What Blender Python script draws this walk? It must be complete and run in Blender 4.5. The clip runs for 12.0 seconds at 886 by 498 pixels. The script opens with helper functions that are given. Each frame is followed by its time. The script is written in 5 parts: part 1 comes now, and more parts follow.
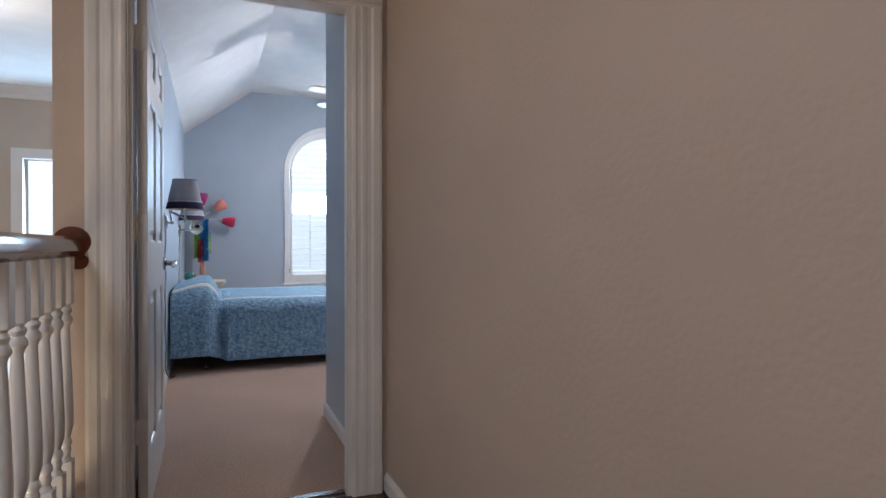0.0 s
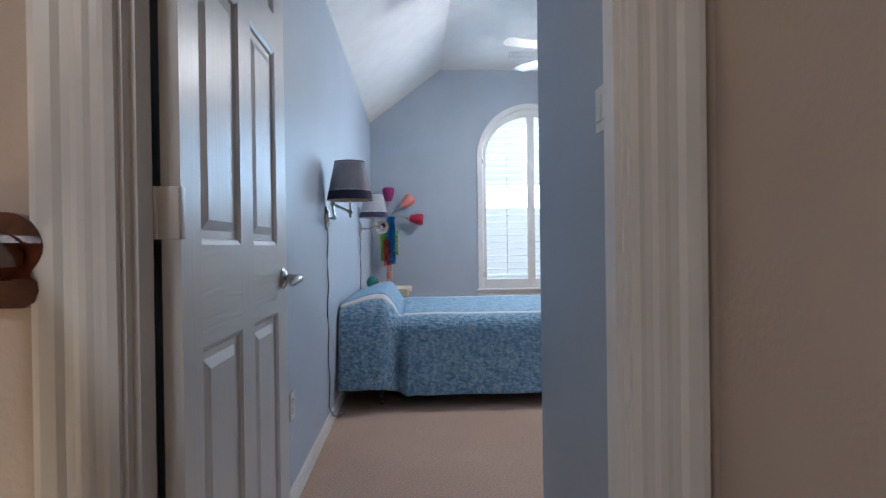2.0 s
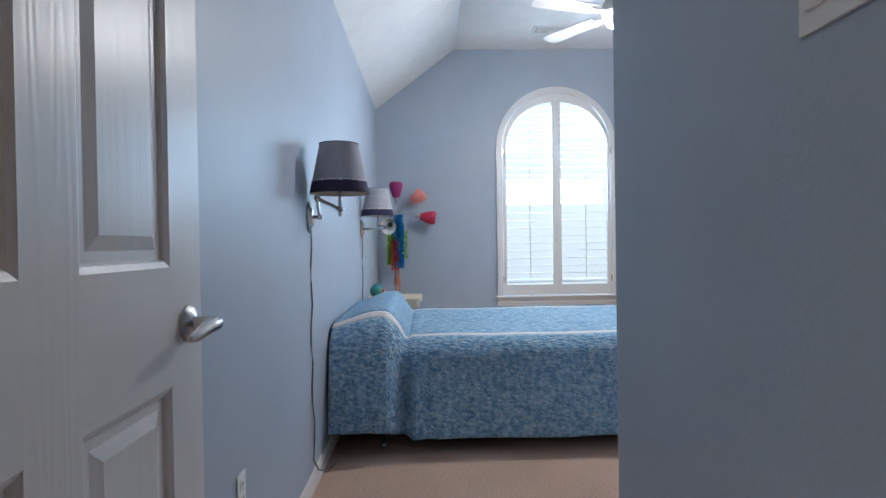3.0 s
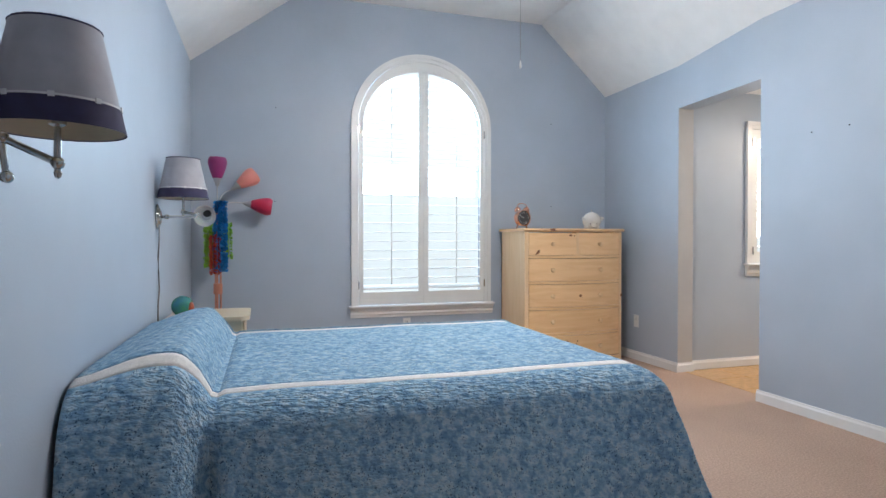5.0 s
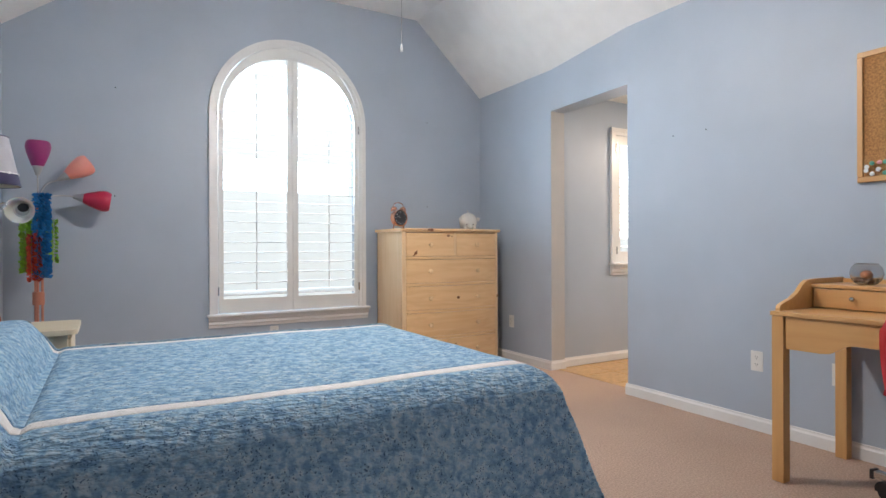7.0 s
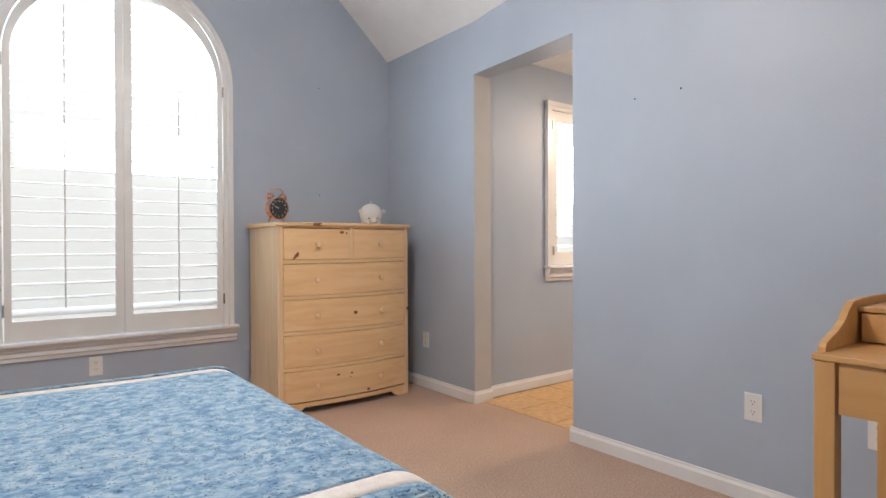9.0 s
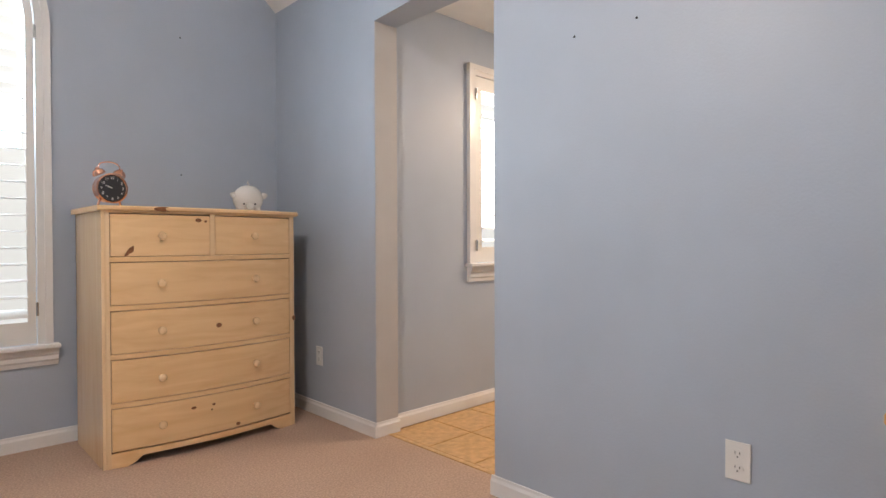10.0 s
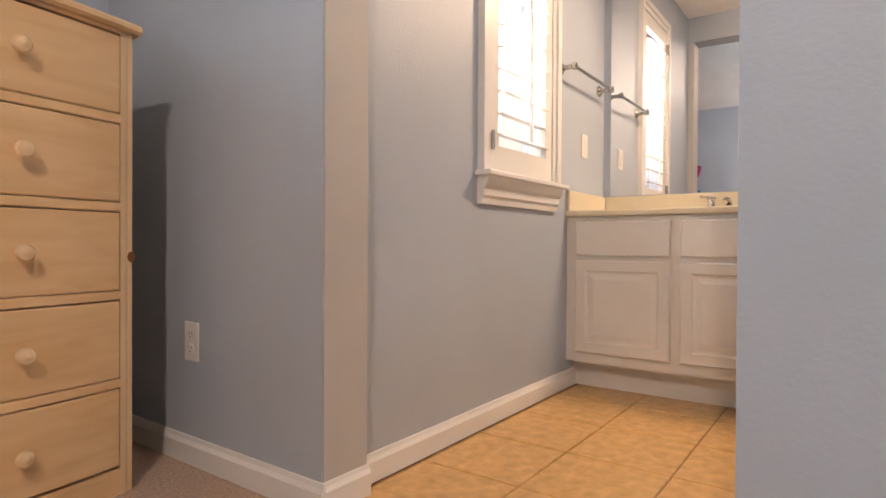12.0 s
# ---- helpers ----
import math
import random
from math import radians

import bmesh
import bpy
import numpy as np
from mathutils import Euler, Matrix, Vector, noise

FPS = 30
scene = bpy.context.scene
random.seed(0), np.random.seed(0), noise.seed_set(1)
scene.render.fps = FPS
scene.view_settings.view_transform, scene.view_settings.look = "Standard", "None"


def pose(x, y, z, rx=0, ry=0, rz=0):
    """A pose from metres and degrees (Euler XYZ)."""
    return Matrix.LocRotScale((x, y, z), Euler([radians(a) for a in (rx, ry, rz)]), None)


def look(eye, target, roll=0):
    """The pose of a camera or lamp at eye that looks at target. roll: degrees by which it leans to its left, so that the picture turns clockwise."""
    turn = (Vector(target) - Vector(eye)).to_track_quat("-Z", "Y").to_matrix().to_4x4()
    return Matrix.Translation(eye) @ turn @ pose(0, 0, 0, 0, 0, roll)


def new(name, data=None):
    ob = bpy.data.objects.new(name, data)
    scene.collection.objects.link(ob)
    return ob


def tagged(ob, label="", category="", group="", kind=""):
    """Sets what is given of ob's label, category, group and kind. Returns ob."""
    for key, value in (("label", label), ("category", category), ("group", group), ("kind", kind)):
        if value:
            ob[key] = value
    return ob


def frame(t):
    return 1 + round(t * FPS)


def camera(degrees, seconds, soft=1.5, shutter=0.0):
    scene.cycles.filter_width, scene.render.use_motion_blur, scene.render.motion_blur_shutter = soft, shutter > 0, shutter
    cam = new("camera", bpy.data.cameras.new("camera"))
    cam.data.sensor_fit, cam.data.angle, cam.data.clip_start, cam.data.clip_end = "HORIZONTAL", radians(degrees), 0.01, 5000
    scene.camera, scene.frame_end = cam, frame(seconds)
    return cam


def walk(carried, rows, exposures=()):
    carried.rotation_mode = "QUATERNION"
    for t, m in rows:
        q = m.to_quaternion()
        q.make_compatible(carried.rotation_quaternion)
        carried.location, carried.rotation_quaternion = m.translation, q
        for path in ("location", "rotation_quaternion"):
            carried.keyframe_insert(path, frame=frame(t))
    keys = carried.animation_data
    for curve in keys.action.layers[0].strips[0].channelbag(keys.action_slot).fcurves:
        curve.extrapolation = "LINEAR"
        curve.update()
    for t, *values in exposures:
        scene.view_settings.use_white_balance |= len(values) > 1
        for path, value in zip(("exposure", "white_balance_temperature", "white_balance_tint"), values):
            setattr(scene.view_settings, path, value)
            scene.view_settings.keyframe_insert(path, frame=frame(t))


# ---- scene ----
cam = camera(75.6, 12.0)
PATH = [
    (0, (0.334, -0.057, 1.074), (1.087, 1.796, 1.064), -0.0),
    (0.5, (0.413, 0.284, 1.065), (0.948, 2.211, 1.052), -0.4),
    (1, (0.513, 0.673, 1.086), (0.816, 2.65, 1.071), -1.0),
    (1.5, (0.54, 1.006, 1.068), (0.67, 3.002, 1.057), 0.1),
    (2, (0.525, 1.395, 1.081), (0.626, 3.392, 1.07), -0.8),
    (2.5, (0.531, 1.802, 1.104), (0.583, 3.801, 1.089), -0.9),
    (4.5, (0.587, 3.117, 1.145), (0.873, 5.096, 1.114), -0.3),
    (5, (0.588, 3.354, 1.115), (1.182, 5.264, 1.089), -0.0),
    (5.5, (0.636, 3.478, 1.067), (1.404, 5.325, 1.06), 0.0),
    (6, (0.656, 3.492, 1.068), (1.55, 5.28, 1.063), -0.0),
    (6.5, (0.626, 3.507, 1.071), (1.582, 5.264, 1.068), -0.2),
    (8.5, (1.034, 4.206, 1.043), (2.207, 5.826, 1.026), 0.0),
    (9, (1.393, 4.443, 1.089), (2.613, 6.027, 1.072), -0.2),
    (9.5, (1.725, 4.702, 1.066), (3.034, 6.215, 1.043), -0.0),
    (10, (2.076, 4.925, 1.054), (3.459, 6.37, 1.031), -0.2),
    (10.5, (2.403, 5.157, 0.999), (3.752, 6.633, 0.987), -0.6),
    (11, (2.629, 5.59, 0.884), (3.953, 7.089, 0.889), -0.7),
    (11.5, (2.83, 6.015, 0.788), (4.216, 7.457, 0.756), 0.1),
    (12, (2.995, 6.363, 0.658), (4.617, 7.533, 0.641), 0.3),
]
walk(cam, [(t, look(eye, target, roll)) for t, eye, target, roll in PATH],
     [(0, 0.02, 5450, 11), (2, -0.02, 5380, 9), (4.5, 0.14, 5700, 8), (6.5, 0.11, 6080, 10), (9.5, 0.0, 6600, 15), (11.5, -0.09, 7250, 19), (12, -0.01, 7480, 21)])

# ---- world and light ----
world = bpy.data.worlds.new("world")
scene.world = world
world.use_nodes = True
wn = world.node_tree.nodes
sky = wn.new("ShaderNodeTexSky")
sky.sky_type = "NISHITA"
sky.sun_disc = False
sky.sun_elevation, sky.sun_rotation = radians(48), radians(200)
world.node_tree.links.new(sky.outputs[0], wn["Background"].inputs[0])
wn["Background"].inputs[1].default_value = 0.15


def lamp(name, kind, m, power, color, size=0.3, size_y=None, spread=None):
    data = bpy.data.lights.new(name, kind)
    data.energy, data.color = power, color
    if kind == "AREA":
        data.shape = "RECTANGLE" if size_y else "SQUARE"
        data.size = size
        if size_y:
            data.size_y = size_y
    elif kind == "SUN":
        data.angle = size
    else:
        data.shadow_soft_size = size
    ob = new(name, data)
    ob.matrix_world = m
    return ob


COOL, WARM, NEUTRAL = (0.64, 0.85, 1.0), (1.0, 0.79, 0.58), (1.0, 0.94, 0.90)
lamp("sun", "SUN", look((0, -10, 12), (0, 0, 0)), 2.0, (1.0, 0.95, 0.88), radians(0.5))
lamp("sky_window_bedroom", "AREA", look((2.005, 8.575, 2.08), (2.0, 5.0, 1.55)), 40, COOL, 1.1, 1.05)
lamp("sky_high_bedroom", "AREA", look((2.3, 10.1, 4.3), (1.75, 6.6, 0.9)), 262, COOL, 3.2, 2.0)
lamp("sky_window_bath", "AREA", look((5.022, 7.60, 1.60), (5.022, 5.5, 1.2)), 13, NEUTRAL, 0.45, 0.9)
lamp("sky_window_foyer", "AREA", look((-0.98, 6.16, 1.3), (-0.9, 0.0, 1.0)), 31, COOL, 0.45, 1.0)
lamp("fan_bulb", "POINT", pose(1.90, 6.10, 2.60), 124, (1.0, 0.89, 0.78), 0.05)
lamp("vanity_bulbs", "AREA", look((5.86, 6.5, 2.12), (4.9, 6.4, 0.3)), 45, WARM, 0.12, 0.6)
lamp("hall_bulb", "AREA", look((-0.75, 0.3, 2.46), (-0.6, 0.3, 0)), 20, (1.0, 0.91, 0.82), 0.5)
lamp("foyer_bulb", "POINT", pose(-0.93, 3.93, 2.36), 8, WARM, 0.1)
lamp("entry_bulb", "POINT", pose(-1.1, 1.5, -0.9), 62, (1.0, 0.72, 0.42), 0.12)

# ---- materials ----


def material(name, color, rough=0.6, metal=0.0, vary=0.06, scale=6.0, bump=0.0, bump_scale=200.0, color2=None, spec=0.5, broad=0.04):
    m = bpy.data.materials.new(name)
    m.use_nodes = True
    n, l = m.node_tree.nodes, m.node_tree.links
    b = n["Principled BSDF"]
    b.inputs["Roughness"].default_value = rough
    b.inputs["Metallic"].default_value = metal
    b.inputs["Specular IOR Level"].default_value = spec
    tc = n.new("ShaderNodeTexCoord")
    no = n.new("ShaderNodeTexNoise")
    no.inputs["Scale"].default_value = scale
    no.inputs["Detail"].default_value = 6
    l.new(tc.outputs["Object"], no.inputs["Vector"])
    mix = n.new("ShaderNodeMix")
    mix.data_type = "RGBA"
    c2 = color2 or tuple(c * (1 - vary * 2) for c in color)
    mix.inputs[6].default_value = (*c2, 1)
    mix.inputs[7].default_value = (*[min(1, c * (1 + vary)) for c in color], 1)
    ramp = n.new("ShaderNodeMapRange")
    ramp.inputs[1].default_value, ramp.inputs[2].default_value = 0.3, 0.7
    l.new(no.outputs[0], ramp.inputs[0])
    l.new(ramp.outputs[0], mix.inputs[0])
    # broad, faint unevenness over the fine grain
    big = n.new("ShaderNodeTexNoise")
    big.inputs["Scale"].default_value = 1.3
    big.inputs["Detail"].default_value = 4
    l.new(tc.outputs["Object"], big.inputs["Vector"])
    br = n.new("ShaderNodeMapRange")
    br.inputs[1].default_value, br.inputs[2].default_value = 0.3, 0.7
    br.inputs[3].default_value, br.inputs[4].default_value = 1 - broad, 1 + broad * 0.5
    l.new(big.outputs[0], br.inputs[0])
    vm = n.new("ShaderNodeVectorMath")
    vm.operation = "SCALE"
    l.new(mix.outputs[2], vm.inputs[0])
    l.new(br.outputs[0], vm.inputs["Scale"])
    l.new(vm.outputs[0], b.inputs["Base Color"])
    if bump:
        n2 = n.new("ShaderNodeTexNoise")
        n2.inputs["Scale"].default_value = bump_scale
        n2.inputs["Detail"].default_value = 3
        l.new(tc.outputs["Object"], n2.inputs["Vector"])
        bp = n.new("ShaderNodeBump")
        bp.inputs["Strength"].default_value = bump
        bp.inputs["Distance"].default_value = 0.004
        l.new(n2.outputs[0], bp.inputs["Height"])
        l.new(bp.outputs[0], b.inputs["Normal"])
    return m


def wood(name, color, dark, axis="X", scale=1.0, rough=0.45, strength=0.5, coat=0.0):
    """Long grain along one axis: stretched noise and fine streaks."""
    m = material(name, color, rough)
    n, l = m.node_tree.nodes, m.node_tree.links
    b = n["Principled BSDF"]
    b.inputs["Coat Weight"].default_value = coat
    tc = n.new("ShaderNodeTexCoord")
    info = n.new("ShaderNodeObjectInfo")
    add = n.new("ShaderNodeVectorMath")
    add.operation = "MULTIPLY_ADD"
    add.inputs[1].default_value = (1, 1, 1)
    mul = n.new("ShaderNodeVectorMath")
    mul.operation = "SCALE"
    mul.inputs[0].default_value = (7.3, 4.1, 9.7)
    l.new(info.outputs["Random"], mul.inputs["Scale"])
    l.new(tc.outputs["Object"], add.inputs[0])
    l.new(mul.outputs[0], add.inputs[2])
    mp = n.new("ShaderNodeMapping")
    s = {"X": (1.2, 14, 14), "Y": (14, 1.2, 14), "Z": (14, 14, 1.2)}[axis]
    mp.inputs["Scale"].default_value = [v * scale for v in s]
    l.new(add.outputs[0], mp.inputs["Vector"])
    no = n.new("ShaderNodeTexNoise")
    no.inputs["Scale"].default_value = 1.6
    no.inputs["Detail"].default_value = 8
    no.inputs["Distortion"].default_value = 0.7
    l.new(mp.outputs[0], no.inputs["Vector"])
    r = n.new("ShaderNodeMapRange")
    r.inputs[1].default_value, r.inputs[2].default_value = 0.35, 0.72
    r.inputs[3].default_value, r.inputs[4].default_value = 0.0, strength
    l.new(no.outputs[0], r.inputs[0])
    mix = n.new("ShaderNodeMix")
    mix.data_type = "RGBA"
    mix.inputs[6].default_value = (*color, 1)
    mix.inputs[7].default_value = (*dark, 1)
    l.new(r.outputs[0], mix.inputs[0])
    l.new(mix.outputs[2], b.inputs["Base Color"])
    bp = n.new("ShaderNodeBump")
    bp.inputs["Strength"].default_value = 0.12
    bp.inputs["Distance"].default_value = 0.002
    l.new(no.outputs[0], bp.inputs["Height"])
    l.new(bp.outputs[0], b.inputs["Normal"])
    return m


BLUE = material("blue_paint", (0.429, 0.488, 0.570), 0.46, vary=0.02, scale=2.5, bump=0.17, bump_scale=120)
TAN = material("tan_paint", (0.545, 0.458, 0.385), 0.6, vary=0.02, scale=2.5, bump=0.3, bump_scale=75)
CEIL = material("ceiling_paint", (0.87, 0.865, 0.85), 0.8, vary=0.02, bump=0.3, bump_scale=60)
TRIM = material("white_trim", (0.785, 0.775, 0.76), 0.3, vary=0.02, bump=0.05, bump_scale=40)
SHUT = material("shutter_paint", (0.80, 0.79, 0.76), 0.4, vary=0.02)
DARK = material("dark_gap", (0.02, 0.02, 0.025), 0.8)
CHROME = material("brushed_nickel", (0.55, 0.54, 0.52), 0.22, 1.0, vary=0.05)
PLASTIC = material("white_plastic", (0.78, 0.77, 0.74), 0.35, vary=0.01)
CARPET = material("carpet", (0.57, 0.405, 0.31), 0.95, vary=0.13, scale=110, bump=1.0, bump_scale=300, spec=0.1, broad=0.10)
PINE = wood("pine", (0.85, 0.58, 0.315), (0.70, 0.42, 0.185), "X", 1.0, 0.33, 0.65)
# upright grain, paler than PINE: window sheen on the chest's side put into the colour
PINE_V = wood("pine_upright_sheen", (0.86, 0.625, 0.38), (0.71, 0.45, 0.23), "Z", 1.0, 0.22, 0.45, 0.25)
BEECH = wood("beech", (0.66, 0.375, 0.145), (0.54, 0.27, 0.085), "Y", 1.0, 0.4, 0.5)
BEECH_V = wood("beech_upright", (0.66, 0.375, 0.145), (0.54, 0.27, 0.085), "Z", 1.0, 0.4, 0.5)
MAHOG = wood("mahogany", (0.13, 0.035, 0.015), (0.05, 0.012, 0.006), "Y", 1.0, 0.18, 0.8, 0.5)
HALLWOOD = wood("dark_floor_wood", (0.10, 0.045, 0.02), (0.05, 0.02, 0.01), "X", 1.0, 0.25, 0.7)


# ---- building helpers ----
def part(name, bm, mat, parent=None, label="", smooth=False, at=None):
    me = bpy.data.meshes.new(name)
    bmesh.ops.recalc_face_normals(bm, faces=bm.faces)
    bm.to_mesh(me)
    bm.free()
    if smooth:
        for p in me.polygons:
            p.use_smooth = True
        me.set_sharp_from_angle(angle=radians(35))
    me.materials.append(mat)
    ob = new(name, me)
    if parent:
        ob.parent = parent
    if at is not None:
        ob.matrix_basis = at
    if label:
        ob["label"] = label
    return ob


def thing(name, m, label, category, group="", kind=""):
    ob = new(name)
    ob.empty_display_size = 0.05
    ob.matrix_world = m if isinstance(m, Matrix) else pose(*m)
    return tagged(ob, label, category, group, kind)


def box(x0, x1, y0, y1, z0, z1, bevel=0.0, bm=None, seg=2):
    bm = bm or bmesh.new()
    g = bmesh.ops.create_cube(bm, size=1, matrix=Matrix.LocRotScale(((x0 + x1) / 2, (y0 + y1) / 2, (z0 + z1) / 2), None, (abs(x1 - x0), abs(y1 - y0), abs(z1 - z0))))
    if bevel:
        es = list({e for v in g["verts"] for e in v.link_edges})
        bmesh.ops.bevel(bm, geom=es, offset=bevel, segments=seg, affect="EDGES", profile=0.5)
    return bm


def lathe(profile, seg=24, m=None, bm=None):
    """A turned body round z from (radius, height) pairs."""
    bm = bm or bmesh.new()
    m = m or Matrix()
    rings = []
    for r, z in profile:
        rings.append([bm.verts.new(m @ Vector((max(r, 1e-4) * math.cos(2 * math.pi * i / seg), max(r, 1e-4) * math.sin(2 * math.pi * i / seg), z))) for i in range(seg)])
    for a, b in zip(rings, rings[1:]):
        for i in range(seg):
            bm.faces.new((a[i], a[(i + 1) % seg], b[(i + 1) % seg], b[i]))
    if profile[0][0] > 1e-4:
        bm.faces.new(rings[0])
    if profile[-1][0] > 1e-4:
        bm.faces.new(rings[-1])
    return bm


def shell(profile, seg=32, bm=None, m=None):
    """A turned body with no end caps."""
    bm = bm or bmesh.new()
    m = m or Matrix()
    rings = [[bm.verts.new(m @ Vector((r * math.cos(2 * math.pi * i / seg), r * math.sin(2 * math.pi * i / seg), z))) for i in range(seg)] for r, z in profile]
    for a, b in zip(rings, rings[1:]):
        for i in range(seg):
            bm.faces.new((a[i], a[(i + 1) % seg], b[(i + 1) % seg], b[i]))
    return bm


def tube(points, r, seg=8, bm=None):
    """A round bar along a line of points; r may be one radius or one a point."""
    bm = bm or bmesh.new()
    pts = [Vector(p) for p in points]
    rs = r if isinstance(r, (list, tuple)) else [r] * len(pts)
    rings = []
    for i, p in enumerate(pts):
        d = (pts[min(i + 1, len(pts) - 1)] - pts[max(i - 1, 0)]).normalized()
        q = d.to_track_quat("Z", "Y").to_matrix()
        rings.append([bm.verts.new(p + q @ Vector((rs[i] * math.cos(2 * math.pi * k / seg), rs[i] * math.sin(2 * math.pi * k / seg), 0))) for k in range(seg)])
    for a, b in zip(rings, rings[1:]):
        for k in range(seg):
            bm.faces.new((a[k], a[(k + 1) % seg], b[(k + 1) % seg], b[k]))
    bm.faces.new(rings[0])
    bm.faces.new(rings[-1])
    return bm


def extrude(poly, axis, a, b, bm=None):
    """A prism: a closed outline of 2D points, drawn along one axis from a to b."""
    bm = bm or bmesh.new()
    def place(u, v, w):
        return {"x": (w, u, v), "y": (u, w, v), "z": (u, v, w)}[axis]
    lo = [bm.verts.new(place(u, v, a)) for u, v in poly]
    hi = [bm.verts.new(place(u, v, b)) for u, v in poly]
    n = len(poly)
    bm.faces.new(lo)
    bm.faces.new(hi)
    for i in range(n):
        bm.faces.new((lo[i], lo[(i + 1) % n], hi[(i + 1) % n], hi[i]))
    return bm


def arc(cx, cz, r, a0, a1, n):
    return [(cx + r * math.cos(radians(a0 + (a1 - a0) * i / n)), cz + r * math.sin(radians(a0 + (a1 - a0) * i / n))) for i in range(n + 1)]


def structure(name, bm, mat, label, category="wall", smooth=False):
    return tagged(part(name, bm, mat, smooth=smooth), label, category, "", "structure")


# ---- the bedroom's shell ----
NORTH, EAST, TOP = 8.50, 3.94, 3.45
structure("floor_bedroom", box(-0.15, 4.02, 2.42, 8.65, -0.2, 0.0), CARPET, "pinkish beige cut-pile bedroom carpet", "floor")
structure("wall_west", box(-0.15, 0.0, 2.48, 8.65, 0, TOP), BLUE, "pale blue painted textured bedroom wall")
WCX, WSPR, WR = 1.992, 2.172, 0.605
b = box(0.0, WCX - WR, 8.5, 8.65, 0, TOP)
box(WCX + WR, 4.09, 8.5, 8.65, 0, TOP, bm=b)
box(WCX - WR, WCX + WR, 8.5, 8.65, 0, 0.53, bm=b)
curve = arc(WCX, WSPR, WR, 180, 0, 24)
for (xa, za), (xb, zb) in zip(curve, curve[1:]):
    extrude([(xa, za), (xb, zb), (xb, TOP), (xa, TOP)], "y", 8.5, 8.65, b)
structure("wall_north", b, BLUE, "pale blue gable wall around an arched window")
EASTR, OR, OL, OTOP = 3.875, 6.495, 7.402, 2.245
b = box(EASTR, 4.09, 2.3, OR, 0, TOP)
box(EAST, 4.09, OL, 8.5, 0, TOP, bm=b)
extrude([(EASTR, OR), (EAST, OL), (4.09, OL), (4.09, OR)], "z", OTOP, TOP, b)
structure("wall_east", b, BLUE, "pale blue wall with an open bathroom doorway")
structure("wall_south", box(1.01, EAST, 3.455, 3.575, 0, TOP), BLUE, "pale blue wall behind the entry passage")
structure("wall_passage", box(1.01, 1.13, 2.455, 3.455, 0, TOP), BLUE, "blue painted wall of the short entry passage")
# vaulted ceiling: two slopes and a flat middle
prof = [(-0.15, 2.50), (0.0, 2.61), (0.875, 3.265), (3.21, 3.265), (3.93, 2.61), (4.09, 2.47), (4.09, 3.5), (-0.15, 3.5)]
structure("ceiling_bedroom", extrude(prof, "y", 2.42, 8.65), CEIL, "white vaulted ceiling with two slopes", "ceiling")


def baseboard(name, pts, h=0.08, d=0.014, mat=TRIM):
    """Skirting along a plan line; its front lies to the left of the walk along the line."""
    bm = bmesh.new()
    for (xa, ya), (xb, yb) in zip(pts, pts[1:]):
        v = Vector((xb - xa, yb - ya, 0))
        L = v.length
        n = Vector((-v.y, v.x, 0)).normalized()
        u = v.normalized()
        sec = [(0, 0), (d, 0), (d, h * 0.72), (d * 0.55, h * 0.86), (d * 0.4, h), (0, h)]
        ra = [bm.verts.new(Vector((xa, ya, 0)) + n * s + Vector((0, 0, z))) for s, z in sec]
        rb = [bm.verts.new(Vector((xa, ya, 0)) + u * L + n * s + Vector((0, 0, z))) for s, z in sec]
        for i in range(len(sec)):
            j = (i + 1) % len(sec)
            bm.faces.new((ra[i], ra[j], rb[j], rb[i]))
        bm.faces.new(ra)
        bm.faces.new(rb)
    return structure(name, bm, mat, "white painted baseboard along the wall", "baseboard")


baseboard("baseboard_1", [(EASTR, 3.575), (EASTR, 6.509)])
baseboard("baseboard_2", [(EASTR, OR), (4.09, OR)])
baseboard("baseboard_3", [(4.10, OL), (EAST, OL)])
baseboard("baseboard_4", [(EAST, OL - 0.014), (EAST, 8.5), (0.0, 8.5), (0.0, 2.6)])
baseboard("baseboard_5", [(1.01, 2.5), (1.01, 3.589)])
baseboard("baseboard_6", [(0.996, 3.575), (EASTR, 3.575)])

# ---- hall and foyer ----
structure("floor_hall", box(-0.28, 1.17, -2.0, 2.42, -0.3, 0.0), HALLWOOD, "dark stained wooden hall floor", "floor")
b = box(-0.19, 0.03, 2.36, 2.48, -2.9, TOP)
box(0.905, 1.17, 2.36, 2.455, 0, TOP, bm=b)
box(0.03, 0.905, 2.36, 2.455, 2.108, TOP, bm=b)
structure("wall_hall", b, TAN, "tan painted hall wall around the bedroom door")
structure("wall_hall_south", box(-4.0, 1.17, -2.12, -2.0, -2.9, TOP), TAN, "tan painted wall at the back of the hall")
structure("wall_hall_east", box(1.05, 1.17, -2.0, 2.36, 0, TOP), TAN, "tan painted textured wall along the hall")
structure("ceiling_hall", box(-4.0, 1.17, -2.0, 2.36, 2.5, 2.6), CEIL, "white hall ceiling", "ceiling")
structure("ceiling_foyer", box(-4.0, -0.15, 2.36, 6.25, 2.5, 2.6), CEIL, "white foyer ceiling", "ceiling")
FY = 6.1
FANX, FANZ, FANR = -1.39, -0.34, 0.60
b = box(-0.75, -0.15, FY, FY + 0.15, 0.5, TOP)
box(-4.0, -1.22, FY, FY + 0.15, 0.5, TOP, bm=b)
box(-1.22, -0.75, FY, FY + 0.15, 1.86, TOP, bm=b)
box(-1.22, -0.75, FY, FY + 0.15, 0.5, 0.80, bm=b)
box(-4.0, FANX - FANR, FY, FY + 0.15, FANZ, 0.5, bm=b)
